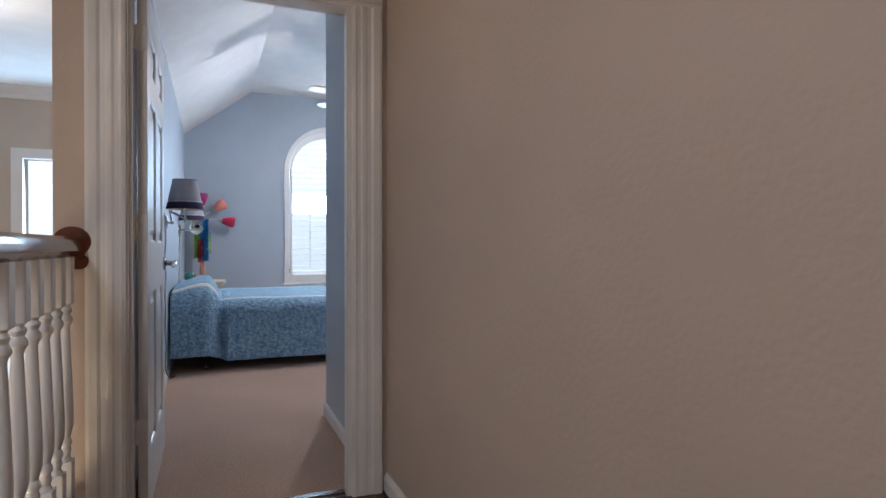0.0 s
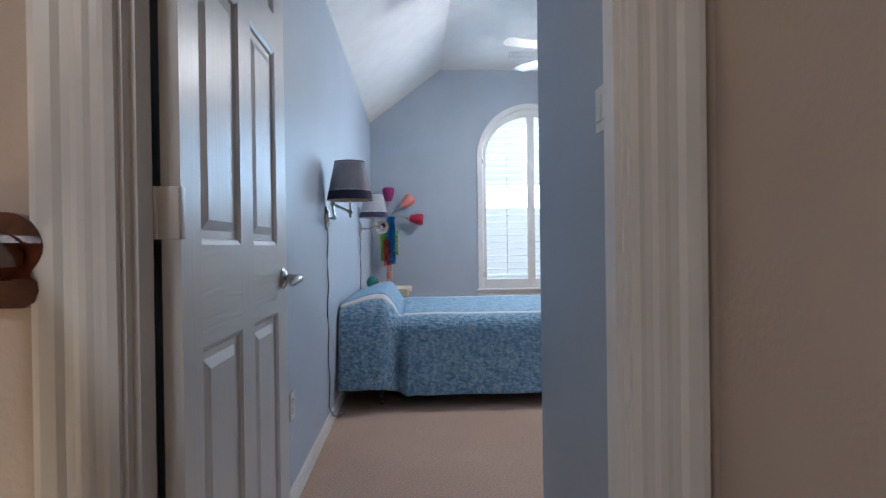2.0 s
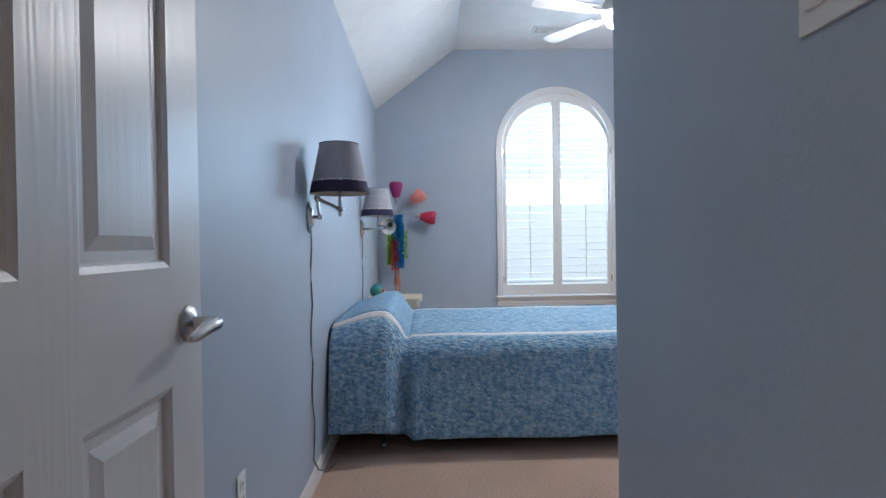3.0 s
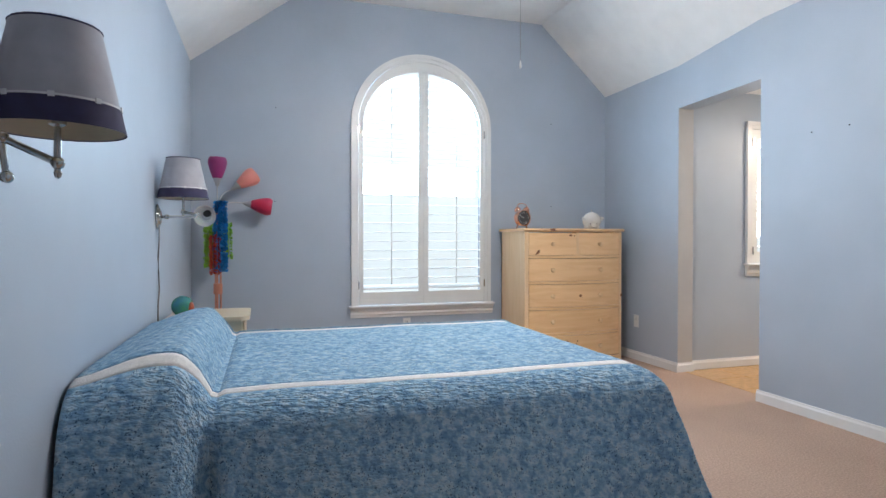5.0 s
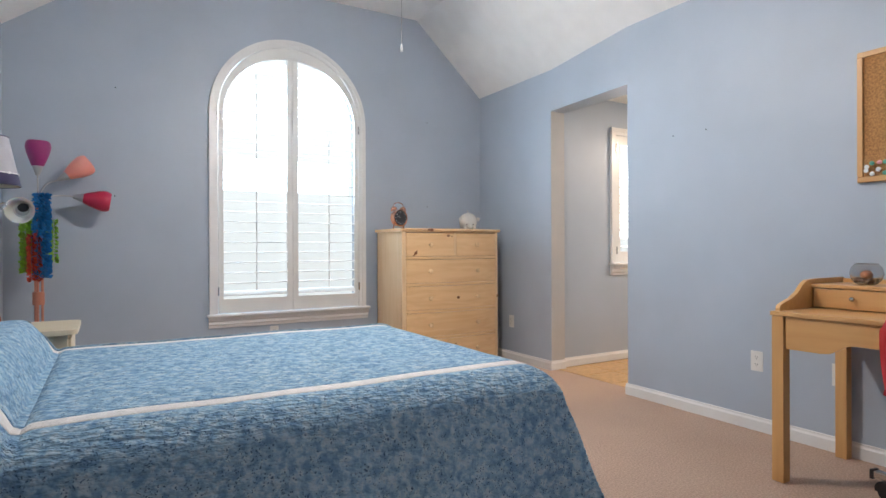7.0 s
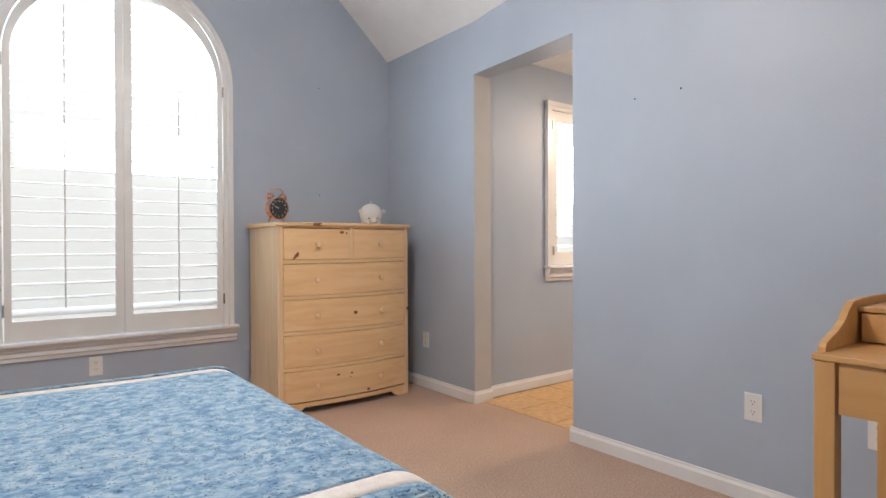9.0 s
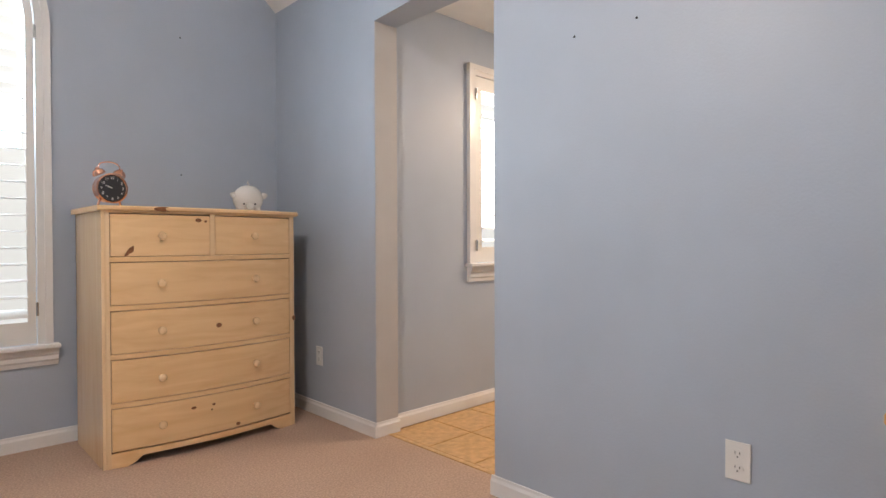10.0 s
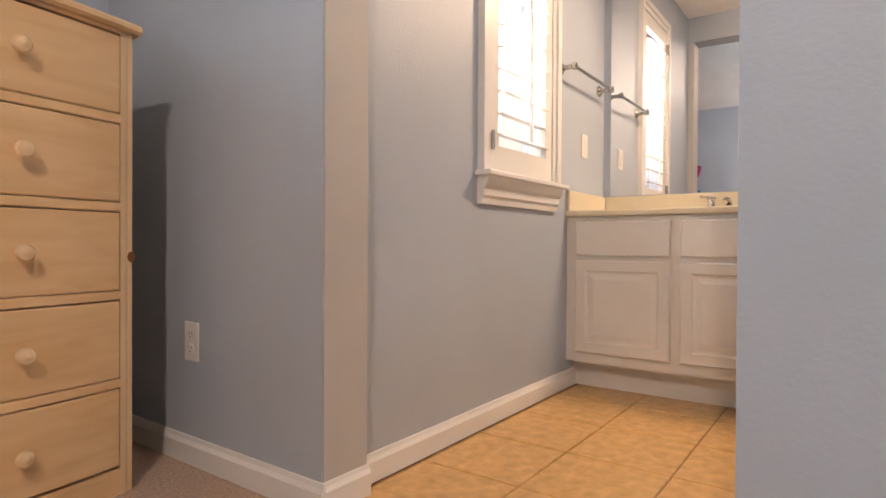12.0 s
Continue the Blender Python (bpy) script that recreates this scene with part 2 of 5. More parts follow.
box(FANX + FANR, -0.15, FY, FY + 0.15, FANZ, 0.5, bm=b)
curve = arc(FANX, FANZ, FANR, 180, 0, 20)
for (xa, za), (xb, zb) in zip(curve, curve[1:]):
    extrude([(xa, za), (xb, zb), (xb, 0.5), (xa, 0.5)], "y", FY, FY + 0.15, b)
box(-4.0, -0.15, FY, FY + 0.15, -0.62, FANZ, bm=b)
box(-4.0, -2.04, FY, FY + 0.15, -2.9, -0.62, bm=b)
box(-1.86, -0.15, FY, FY + 0.15, -2.9, -0.62, bm=b)
structure("wall_foyer_north", b, TAN, "tan two-storey foyer wall with windows")
b = box(-2.25, -2.1, -2.0, 4.2, -2.9, TOP)
box(-2.25, -2.1, 4.2, 5.40, -0.50, TOP, bm=b)
box(-2.25, -2.1, 5.40, FY, -2.9, TOP, bm=b)
box(-2.1, -1.8, 5.4, FY, -0.25, TOP, bm=b)
structure("wall_foyer_west", b, TAN, "tan two-storey foyer wall with a jog")
structure("wall_side_room", box(-4.1, -4.0, -2.0, FY, -2.9, -0.3), TAN, "tan wall of the room below the foyer")
structure("ceiling_side_room", box(-4.0, -2.25, -2.0, FY, -0.42, -0.3), CEIL, "white ceiling of the room below", "ceiling")
structure("wall_foyer_east", box(-0.19, -0.15, 2.48, FY, -2.9, TOP), TAN, "tan foyer wall behind the bedroom")
structure("floor_foyer", box(-4.0, -0.15, -2.0, 6.25, -3.1, -2.9), HALLWOOD, "dark wooden foyer floor far below", "floor")
structure("wall_landing_edge", box(-0.30, -0.28, -2.0, 2.36, -2.9, 0.02), TRIM, "white fascia at the edge of the landing", "trim")

# ---- bathroom shell ----
BN, BE, BS = 7.445, 5.94, 5.40
TILE = material("floor_tile", (0.66, 0.40, 0.17), 0.32, vary=0.08, scale=24, bump=0.3, bump_scale=40, color2=(0.50, 0.285, 0.105), broad=0.12)
GROUT = material("grout", (0.40, 0.25, 0.125), 0.9, vary=0.15, scale=20)
JAMB = material("greige_paint", (0.50, 0.49, 0.48), 0.6, vary=0.02, bump=0.12, bump_scale=90)
structure("floor_bath", box(4.02, 6.2, 5.3, 7.56, -0.2, -0.006), GROUT, "brown grout bed of the bathroom floor", "floor")
BX0, BX1, BZ0, BZ1 = 4.765, 5.28, 0.918, 2.125
b = box(4.09, BX0, BN, BN + 0.14, 0, TOP)
box(BX1, 6.2, BN, BN + 0.14, 0, TOP, bm=b)
box(BX0, BX1, BN, BN + 0.14, 0, BZ0, bm=b)
box(BX0, BX1, BN, BN + 0.14, BZ1, TOP, bm=b)
structure("wall_bath_north", b, BLUE, "blue-grey bathroom wall with a shuttered window")
structure("wall_bath_east", box(BE, BE + 0.12, 5.3, BN, 0, TOP), BLUE, "blue-grey bathroom wall behind the mirror")
structure("wall_bath_south", box(4.09, BE, BS - 0.12, BS, 0, TOP), BLUE, "blue-grey bathroom end wall")
structure("ceiling_bath", box(4.09, BE, BS, BN, 2.44, 2.56), CEIL, "white bathroom ceiling", "ceiling")
baseboard("baseboard_7", [(5.6, BN), (4.085, BN)])
structure("trim_jamb", box(EAST + 0.003, 4.092, OL - 0.004, 7.43, 0.0, OTOP - 0.002), JAMB, "greige painted reveal of the bathroom doorway", "trim")

# bright overcast distance beyond the windows
GLOW = bpy.data.materials.new("bright_haze")
GLOW.use_nodes = True
gn = GLOW.node_tree.nodes
em = gn.new("ShaderNodeEmission")
em.inputs[0].default_value = (0.965, 1.0, 0.95, 1)
# brighter sky above, hazy ground below
gt, gs, gm = gn.new("ShaderNodeTexCoord"), gn.new("ShaderNodeSeparateXYZ"), gn.new("ShaderNodeMapRange")
gm.inputs[1].default_value, gm.inputs[2].default_value, gm.inputs[3].default_value, gm.inputs[4].default_value = 0.6, 3.0, 1.05, 1.35
GLOW.node_tree.links.new(gt.outputs["Object"], gs.inputs[0])
GLOW.node_tree.links.new(gs.outputs[2], gm.inputs[0])
GLOW.node_tree.links.new(gm.outputs[0], em.inputs[1])
GLOW.node_tree.links.new(em.outputs[0], gn["Material Output"].inputs[0])
structure("backdrop", box(-9, 14, 11.0, 11.1, -4, 9), GLOW, "bright hazy daylight beyond the windows", "backdrop")

GLASS = bpy.data.materials.new("clear_glass")
GLASS.use_nodes = True
gb = GLASS.node_tree.nodes["Principled BSDF"]
gb.inputs["Transmission Weight"].default_value = 1.0
gb.inputs["Roughness"].default_value = 0.0
gb.inputs["IOR"].default_value = 1.45


# ---- windows and shutters ----
def louver(parent, x0, x1, y, z, tilt, width=0.076):
    sec = []
    for k in range(10):
        a = 2 * math.pi * k / 10
        sec.append((math.cos(a) * width / 2, math.sin(a) * 0.0048))
    c, s = math.cos(radians(tilt)), math.sin(radians(tilt))
    sec = [(y + u * c - v * s, z + u * s + v * c) for u, v in sec]
    part("louver", extrude(sec, "x", x0, x1), SHUT, parent, smooth=True)


w1 = thing("window_1", (0, 0, 0), "tall arched window with white plantation shutters", "window", kind="structure")
bm = bmesh.new()
for r0, r1, ya, yb in ((0.605, 0.637, 8.478, 8.5), (0.637, 0.670, 8.468, 8.5)):
    pa, pb = arc(WCX, WSPR, r0, 180, 0, 28), arc(WCX, WSPR, r1, 180, 0, 28)
    pa = [(WCX - r0, 0.53)] + pa + [(WCX + r0, 0.53)]
    pb = [(WCX - r1, 0.53)] + pb + [(WCX + r1, 0.53)]
    for i in range(len(pa) - 1):
        extrude([pa[i], pa[i + 1], pb[i + 1], pb[i]], "y", ya, yb, bm)
part("window_frame", bm, TRIM, w1, "white arched casing")
part("window_sill", box(1.298, 2.690, 8.43, 8.5, 0.516, 0.537, 0.006), TRIM, w1)
bm = extrude([(8.5, 0.425), (8.486, 0.425), (8.482, 0.445), (8.474, 0.455), (8.474, 0.475), (8.462, 0.487), (8.452, 0.516), (8.5, 0.516)], "x", 1.315, 2.685)
part("apron", bm, TRIM, w1)
pane = part("pane", box(WCX - WR, WCX + WR, 8.612, 8.618, 0.53, 2.79), GLASS, w1)
pane.visible_shadow = False
EA, EB = 0.563, 0.505
for side in (-1, 1):
    pn = part("shutter_panel", bmesh.new(), SHUT, w1, "hinged louvred shutter panel")
    bm = bmesh.new()
    a0 = 180 if side < 0 else 0
    n = 16
    po = arc(WCX, WSPR, 0.598, a0, 90, n)
    pi = [(WCX + EA * math.cos(radians(a0 + (90 - a0) * i / n)), WSPR + EB * math.sin(radians(a0 + (90 - a0) * i / n))) for i in range(n + 1)]
    for i in range(n):
        extrude([po[i], po[i + 1], pi[i + 1], pi[i]], "y", 8.475, 8.503, bm)
    xo, xi = WCX + side * 0.598, WCX + side * EA
    box(min(xo, xi), max(xo, xi), 8.475, 8.503, 0.542, WSPR, bm=bm)
    xm0, xm1 = WCX + side * 0.0012, WCX + side * 0.047
    box(min(xm0, xm1), max(xm0, xm1), 8.475, 8.503, 0.542, WSPR + EB + 0.012, bm=bm)
    box(min(xm1, xi), max(xm1, xi), 8.475, 8.503, 0.542, 0.656, bm=bm)
    bm.to_mesh(pn.data)
    bm.free()
    z = 0.70
    while z < 2.69:
        e = EA if z < WSPR else EA * math.sqrt(max(0, 1 - ((z + 0.02 - WSPR) / EB) ** 2))
        if e > 0.12:
            xa, xb = WCX + side * 0.048, WCX + side * e
            louver(pn, min(xa, xb), max(xa, xb), 8.49, z, 6 if z > 0.72 else 32)
        z += 0.0835
    part("tilt_rod", box(WCX + side * 0.31 - 0.004, WCX + side * 0.31 + 0.004, 8.440, 8.448, 0.72, 2.50 if side < 0 else 2.08), SHUT, pn)
    for hz in (0.685, 2.10):
        part("hinge", box(WCX + side * 0.602 - 0.006, WCX + side * 0.602 + 0.006, 8.466, 8.476, hz, hz + 0.07, 0.002), CHROME, pn)

w2 = thing("window_2", (0, 0, 0), "narrow bathroom window with a white louvred shutter", "window", kind="structure")
bm = bmesh.new()
for d0, d1, ya in ((0.0, 0.03, BN - 0.018), (0.03, 0.065, BN - 0.028)):
    box(BX0 - d1, BX0 - d0, ya, BN, BZ0, BZ1 + d1, bm=bm)
    box(BX1 + d0, BX1 + d1, ya, BN, BZ0, BZ1 + d1, bm=bm)
    box(BX0 - d0, BX1 + d0, ya, BN, BZ1 + d0, BZ1 + d1, bm=bm)
part("window_frame", bm, TRIM, w2)
part("window_sill", box(BX0 - 0.085, BX1 + 0.075, BN - 0.065, BN, BZ0 - 0.018, BZ0 + 0.002, 0.005), TRIM, w2)
bm = extrude([(BN, 0.803), (BN - 0.014, 0.803), (BN - 0.018, 0.823), (BN - 0.026, 0.833), (BN - 0.026, 0.857), (BN - 0.038, 0.868), (BN - 0.048, BZ0 - 0.018), (BN, BZ0 - 0.018)], "x", BX0 - 0.065, BX1 + 0.05)
part("apron", bm, TRIM, w2)
pn = part("shutter_panel", box(BX0 + 0.004, BX0 + 0.06, BN - 0.012, BN + 0.016, BZ0 + 0.006, BZ1 - 0.004), SHUT, w2, "single louvred shutter panel")
bm = box(BX1 - 0.06, BX1 - 0.004, BN - 0.012, BN + 0.016, BZ0 + 0.006, BZ1 - 0.004)
box(BX0 + 0.06, BX1 - 0.06, BN - 0.012, BN + 0.016, BZ0 + 0.006, BZ0 + 0.105, bm=bm)
box(BX0 + 0.06, BX1 - 0.06, BN - 0.012, BN + 0.016, BZ1 - 0.09, BZ1 - 0.004, bm=bm)
part("rail", bm, SHUT, pn)
z = BZ0 + 0.15
while z < BZ1 - 0.1:
    louver(pn, BX0 + 0.061, BX1 - 0.061, BN + 0.004, z, 14)
    z += 0.0815
part("tilt_rod", box(5.018, 5.027, BN - 0.05, BN - 0.041, BZ0 + 0.14, BZ1 - 0.14), SHUT, pn)
for hz in (1.00, 1.97):
    part("hinge", box(BX0 - 0.004, BX0 + 0.006, BN - 0.03, BN - 0.012, hz, hz + 0.07, 0.002), CHROME, pn)
part("reveal", box(BX1 - 0.004, BX1, BN + 0.002, BN + 0.095, BZ0, BZ1), SHUT, w2)
pane = part("pane", box(BX0, BX1, BN + 0.10, BN + 0.105, BZ0, BZ1), GLASS, w2)
pane.visible_shadow = False

# ---- bedroom door and its casing ----
HY, LX0, LX1 = 2.36, 0.07, 0.105


def door_paint(name, upright):
    """White paint over pressed wood grain that runs along one way."""
    m = material(name, (0.72, 0.71, 0.70), 0.34, vary=0.02, spec=0.35)
    n, l = m.node_tree.nodes, m.node_tree.links
    tc = n.new("ShaderNodeTexCoord")
    mp = n.new("ShaderNodeMapping")
    mp.inputs["Scale"].default_value = (9, 9, 0.55) if upright else (9, 0.9, 9)
    l.new(tc.outputs["Object"], mp.inputs["Vector"])
    bend = n.new("ShaderNodeTexNoise")
    bend.inputs["Scale"].default_value = 1.4
    bend.inputs["Detail"].default_value = 2
    l.new(mp.outputs[0], bend.inputs["Vector"])
    rings = n.new("ShaderNodeMath")
    rings.operation = "MULTIPLY"
    rings.inputs[1].default_value = 62
    l.new(bend.outputs[0], rings.inputs[0])
    wave = n.new("ShaderNodeMath")
    wave.operation = "SINE"
    l.new(rings.outputs[0], wave.inputs[0])
    bp = n.new("ShaderNodeBump")
    bp.inputs["Strength"].default_value = 0.10
    bp.inputs["Distance"].default_value = 0.0012
    l.new(wave.outputs[0], bp.inputs["Height"])
    l.new(bp.outputs[0], n["Principled BSDF"].inputs["Normal"])
    return m


DOORP, DOORH = door_paint("door_paint", True), door_paint("door_paint_level", False)
d1 = thing("door_1", (0, 0, 0), "white six-panel bedroom door standing open against the wall", "door", kind="structure")
cols = ((2.548, 2.808), (2.915, 3.17))
rows = ((0.235, 0.885), (1.09, 1.68), (1.795, 1.945))
Y0, Y1, Z0, Z1 = 2.450, 3.30, 0.012, 2.085
for ya, yb in ((Y0, cols[0][0]), (cols[0][1], cols[1][0]), (cols[1][1], Y1)):
    part("stile", box(LX0, LX1, ya, yb, Z0, Z1), DOORP, d1)
zs = [Z0] + [z for r in rows for z in r] + [Z1]
for i in range(0, len(zs), 2):
    for ya, yb in cols:
        part("rail", box(LX0, LX1, ya, yb, zs[i], zs[i + 1]), DOORH, d1)
for ya, yb in cols:
    for za, zb in rows:
        bm = bmesh.new()
        loops = []
        for inset, x in ((0.0, LX1 - 0.0005), (0.010, LX1 - 0.005), (0.014, LX1 - 0.011), (0.030, LX1 - 0.011), (0.052, LX1 - 0.004)):
            loops.append([bm.verts.new((x, yy, zz)) for yy, zz in ((ya + inset, za + inset), (yb - inset, za + inset), (yb - inset, zb - inset), (ya + inset, zb - inset))])
        for p, q in zip(loops, loops[1:]):
            for k in range(4):
                bm.faces.new((p[k], p[(k + 1) % 4], q[(k + 1) % 4], q[k]))
        bm.faces.new(loops[-1])
        part("door_panel", bm, DOORP, d1)
        part("back_panel", box(LX0 + 0.004, LX1 - 0.014, ya, yb, za, zb), DOORP, d1)
hd = part("door_handle", lathe([(0.0, 0.0), (0.034, 0.0), (0.034, 0.005), (0.026, 0.012), (0.013, 0.016), (0.012, 0.05), (0.0, 0.05)], 24, pose(LX1, 3.235, 0.985, 0, 90, 0)), CHROME, d1, "brushed nickel lever handle", True)
bm = tube([(LX1 + 0.052, 3.245, 0.985), (LX1 + 0.055, 3.225, 0.986), (LX1 + 0.054, 3.19, 0.982), (LX1 + 0.05, 3.15, 0.974), (LX1 + 0.047, 3.135, 0.971)], [0.011, 0.014, 0.012, 0.010, 0.006], 12)
part("lever", bm, CHROME, hd, smooth=True)
part("latch_plate", box(LX0 + 0.006, LX1 - 0.006, Y1 - 0.002, Y1 + 0.002, 0.95, 1.02, 0.001), CHROME, d1)
for hz in (0.30, 1.10, 1.84):
    bm = box(LX1 - 0.001, LX1 + 0.0008, 2.452, 2.472, hz, hz + 0.095, 0.001)
    box(0.054, LX1 - 0.002, 2.446, 2.4515, hz, hz + 0.095, 0.001, bm=bm)
    part("hinge", lathe([(0.006, 0), (0.006, 0.095)], 10, pose(0.060, 2.445, hz), bm=bm), TRIM, d1, "white painted butt hinge", True)

fr = thing("door_frame_1", (0, 0, 0), "white fluted casing and jamb of the bedroom doorway", "door frame", kind="structure")
bm = box(0.03, 0.05, HY, 2.455, 0, 2.093)
part("jamb", bm, TRIM, fr)
part("jamb", box(0.885, 0.905, HY, 2.455, 0, 2.093), TRIM, fr)
part("head_jamb", box(0.03, 0.905, HY, 2.455, 2.093, 2.108), TRIM, fr)
bm = box(0.05, 0.062, HY + 0.02, HY + 0.075, 0, 2.093)
part("door_stop", bm, TRIM, fr)
part("door_stop", box(0.873, 0.885, HY + 0.006, HY + 0.05, 0, 2.093), TRIM, fr)
part("strike_plate", box(0.882, 0.8845, HY + 0.036, HY + 0.072, 0.952, 1.012, 0.001), CHROME, fr)
sec = [(0, 0), (0, 0.013), (0.014, 0.0165), (0.024, 0.0145), (0.036, 0.0145), (0.046, 0.0175), (0.058, 0.0175), (0.068, 0.0155), (0.082, 0.0155), (0.094, 0.021), (0.118, 0.0225), (0.130, 0.020), (0.134, 0.0)]
for face, sgn in ((HY, -1),):
    part("casing", extrude([(0.042 - u, face + sgn * v) for u, v in sec], "z", 0, 2.101), TRIM, fr)
    part("casing", extrude([(0.893 + u, face + sgn * v) for u, v in sec], "z", 0, 2.101), TRIM, fr)
    part("head_casing", extrude([(face + sgn * v, 2.101 + u) for u, v in sec], "x", 0.042 - 0.134, 0.893 + 0.134), TRIM, fr)
baseboard("baseboard_8", [(1.05, -2.0), (1.05, HY)])
part("threshold", box(0.05, 0.885, 2.40, 2.44, 0.0, 0.006, 0.002), HALLWOOD, fr)

# ---- stair landing railing ----
rl = thing("railing", (-0.127, 2.33, 0), "white turned balusters under a dark mahogany handrail", "railing")
sec = [(-0.016, 1.036), (0.016, 1.036), (0.020, 1.046), (0.033, 1.058), (0.036, 1.075), (0.030, 1.095), (0.014, 1.107), (-0.014, 1.107), (-0.030, 1.095), (-0.036, 1.075), (-0.033, 1.058), (-0.020, 1.046)]
part("handrail", extrude(sec, "y", -4.2, 0.0), MAHOG, rl, "polished dark mahogany handrail", True)
half = [(0.050 * math.cos(radians(a)), 1.088 + 0.050 * math.sin(radians(a))) for a in range(90, -46, -9)] + [(0.032, 1.044), (0.042, 1.036), (0.044, 1.022), (0.038, 1.006), (0.026, 0.998)]
half = [(x * 1.2, 1.07 + (z - 1.07) * 1.1) for x, z in half]
bm = extrude(half + [(-x, z) for x, z in reversed(half[1:])], "y", 0.006, 0.03)
part("rosette", bm, MAHOG, rl, "dark wooden wall rosette", True)
part("bottom_rail", box(-0.04, 0.04, -4.2, 0.03, 0.0, 0.05, 0.004), TRIM, rl)
bal = [(0.021, 0.845), (0.015, 0.838), (0.022, 0.826), (0.016, 0.812), (0.023, 0.800), (0.024, 0.790), (0.016, 0.778), (0.014, 0.765), (0.0155, 0.74), (0.0185, 0.67), (0.0225, 0.58), (0.0255, 0.50), (0.0245, 0.455), (0.0145, 0.42), (0.020, 0.41), (0.021, 0.40), (0.015, 0.39), (0.019, 0.375), (0.014, 0.36), (0.021, 0.345)]
bal = [(r_ * 1.02, z_ if z_ < 0.36 else z_ + 0.033 * (z_ - 0.36) / 0.485) for r_, z_ in bal]
bm = lathe(bal, 16)
box(-0.0245, 0.0245, -0.0245, 0.0245, 0.878, 1.037, 0.002, bm, 1)
box(-0.0245, 0.0245, -0.0245, 0.0245, 0.05, 0.345, 0.002, bm, 1)
first = part("baluster", bm, TRIM, rl, smooth=True, at=pose(0, -0.104, 0))
for i in range(1, 32):
    o = first.copy()
    scene.collection.objects.link(o)
    o.matrix_basis = pose(0, -0.104 - 0.129 * i, 0)

# foyer windows, crown, vent
CROWN = [(0, 0), (-0.012, 0.0), (-0.02, 0.03), (-0.06, 0.075), (-0.07, 0.095), (-0.07, 0.11), (0, 0.11)]
structure("trim_crown_1", extrude([(FY + u, 2.39 + v) for u, v in CROWN], "x", -1.8, -0.19), TRIM, "white crown moulding round the foyer ceiling", "trim")
structure("trim_crown_2", extrude([(-2.1 - u, 2.39 + v) for u, v in CROWN], "y", -2.0, 5.4), TRIM, "white crown moulding round the foyer ceiling", "trim")
structure("trim_crown_3", extrude([(-1.8 - u, 2.39 + v) for u, v in CROWN], "y", 5.33, FY), TRIM, "white crown moulding round the foyer ceiling", "trim")
structure("trim_crown_4", extrude([(5.4 + u, 2.39 + v) for u, v in CROWN], "x", -2.1, -1.73), TRIM, "white crown moulding round the foyer ceiling", "trim")
for nm, xa, xb, za, zb in (("window_3", -1.22, -0.75, 0.80, 1.86), ("window_5", -2.04, -1.86, -2.9, -0.62)):
    wf = thing(nm, (0, 0, 0), "white framed foyer window against bright daylight", "window", kind="structure")
    bm = box(xa - 0.09, xa, FY - 0.02, FY, za - 0.02, zb + 0.09)
    box(xb, xb + 0.09, FY - 0.02, FY, za - 0.02, zb + 0.09, bm=bm)
    box(xa, xb, FY - 0.02, FY, zb, zb + 0.09, bm=bm)
    part("window_frame", bm, TRIM, wf)
    part("window_sill", box(xa - 0.1, xb + 0.1, FY - 0.06, FY, za - 0.045, za - 0.0, 0.005), TRIM, wf)
    z = za + 0.06
    while z < zb and nm == "window_5":
        part("louver", box(xa, xb, FY + 0.03, FY + 0.09, z, z + 0.008), SHUT, wf)
        z += 0.08
w4 = thing("window_4", (0, 0, 0), "semicircular fanlight window with radial glazing bars", "window", kind="structure")
bm = bmesh.new()
pa, pb = arc(FANX, FANZ, FANR, 180, 0, 24), arc(FANX, FANZ, FANR + 0.09, 180, 0, 24)
for i in range(24):
    extrude([pa[i], pa[i + 1], pb[i + 1], pb[i]], "y", FY - 0.022, FY, bm)
part("window_frame", bm, TRIM, w4, "white arched casing")
part("window_sill", box(FANX - FANR - 0.12, FANX + FANR + 0.12, FY - 0.09, FY, FANZ - 0.04, FANZ, 0.006), TRIM, w4)
for a in (36, 72, 108, 144):
    ca, sa = math.cos(radians(a)), math.sin(radians(a))
    part("muntin", tube([(FANX + 0.2 * ca, FY + 0.07, FANZ + 0.2 * sa), (FANX + FANR * ca, FY + 0.07, FANZ + FANR * sa)], 0.011, 6), TRIM, w4)
part("muntin", tube([(FANX + 0.2 * math.cos(radians(a)), FY + 0.07, FANZ + 0.2 * math.sin(radians(a))) for a in range(0, 181, 12)], 0.011, 6), TRIM, w4)
part("panel", box(-1.86, -0.72, FY - 0.025, FY, -2.9, -0.46, 0.004), TRIM, w4, "white painted entry panelling")
d2 = thing("door_frame_2", (0, 0, 0), "white cased opening on the lower foyer storey", "door frame", kind="structure")
part("head_casing", box(-2.1, -2.075, 4.1, 5.50, -0.50, -0.41, 0.003), TRIM, d2)
for y in (4.1, 5.40):
    part("casing", box(-2.1, -2.078, y, y + 0.1, -2.9, -0.50, 0.003), TRIM, d2)
vt = thing("wall_vent", (-2.098, 4.95, 1.5), "white louvred return air vent on the foyer wall", "vent")
part("frame", box(0, 0.012, -0.18, 0.18, -0.09, 0.09, 0.003), TRIM, vt)
for k in range(12):
    part("slat", box(0.011, 0.020, -0.155 + k * 0.027, -0.145 + k * 0.027, -0.07, 0.07), TRIM, vt)
lf = thing("ceiling_light", (-0.93, 3.93, 2.5), "round white flush ceiling light in the foyer", "ceiling light")
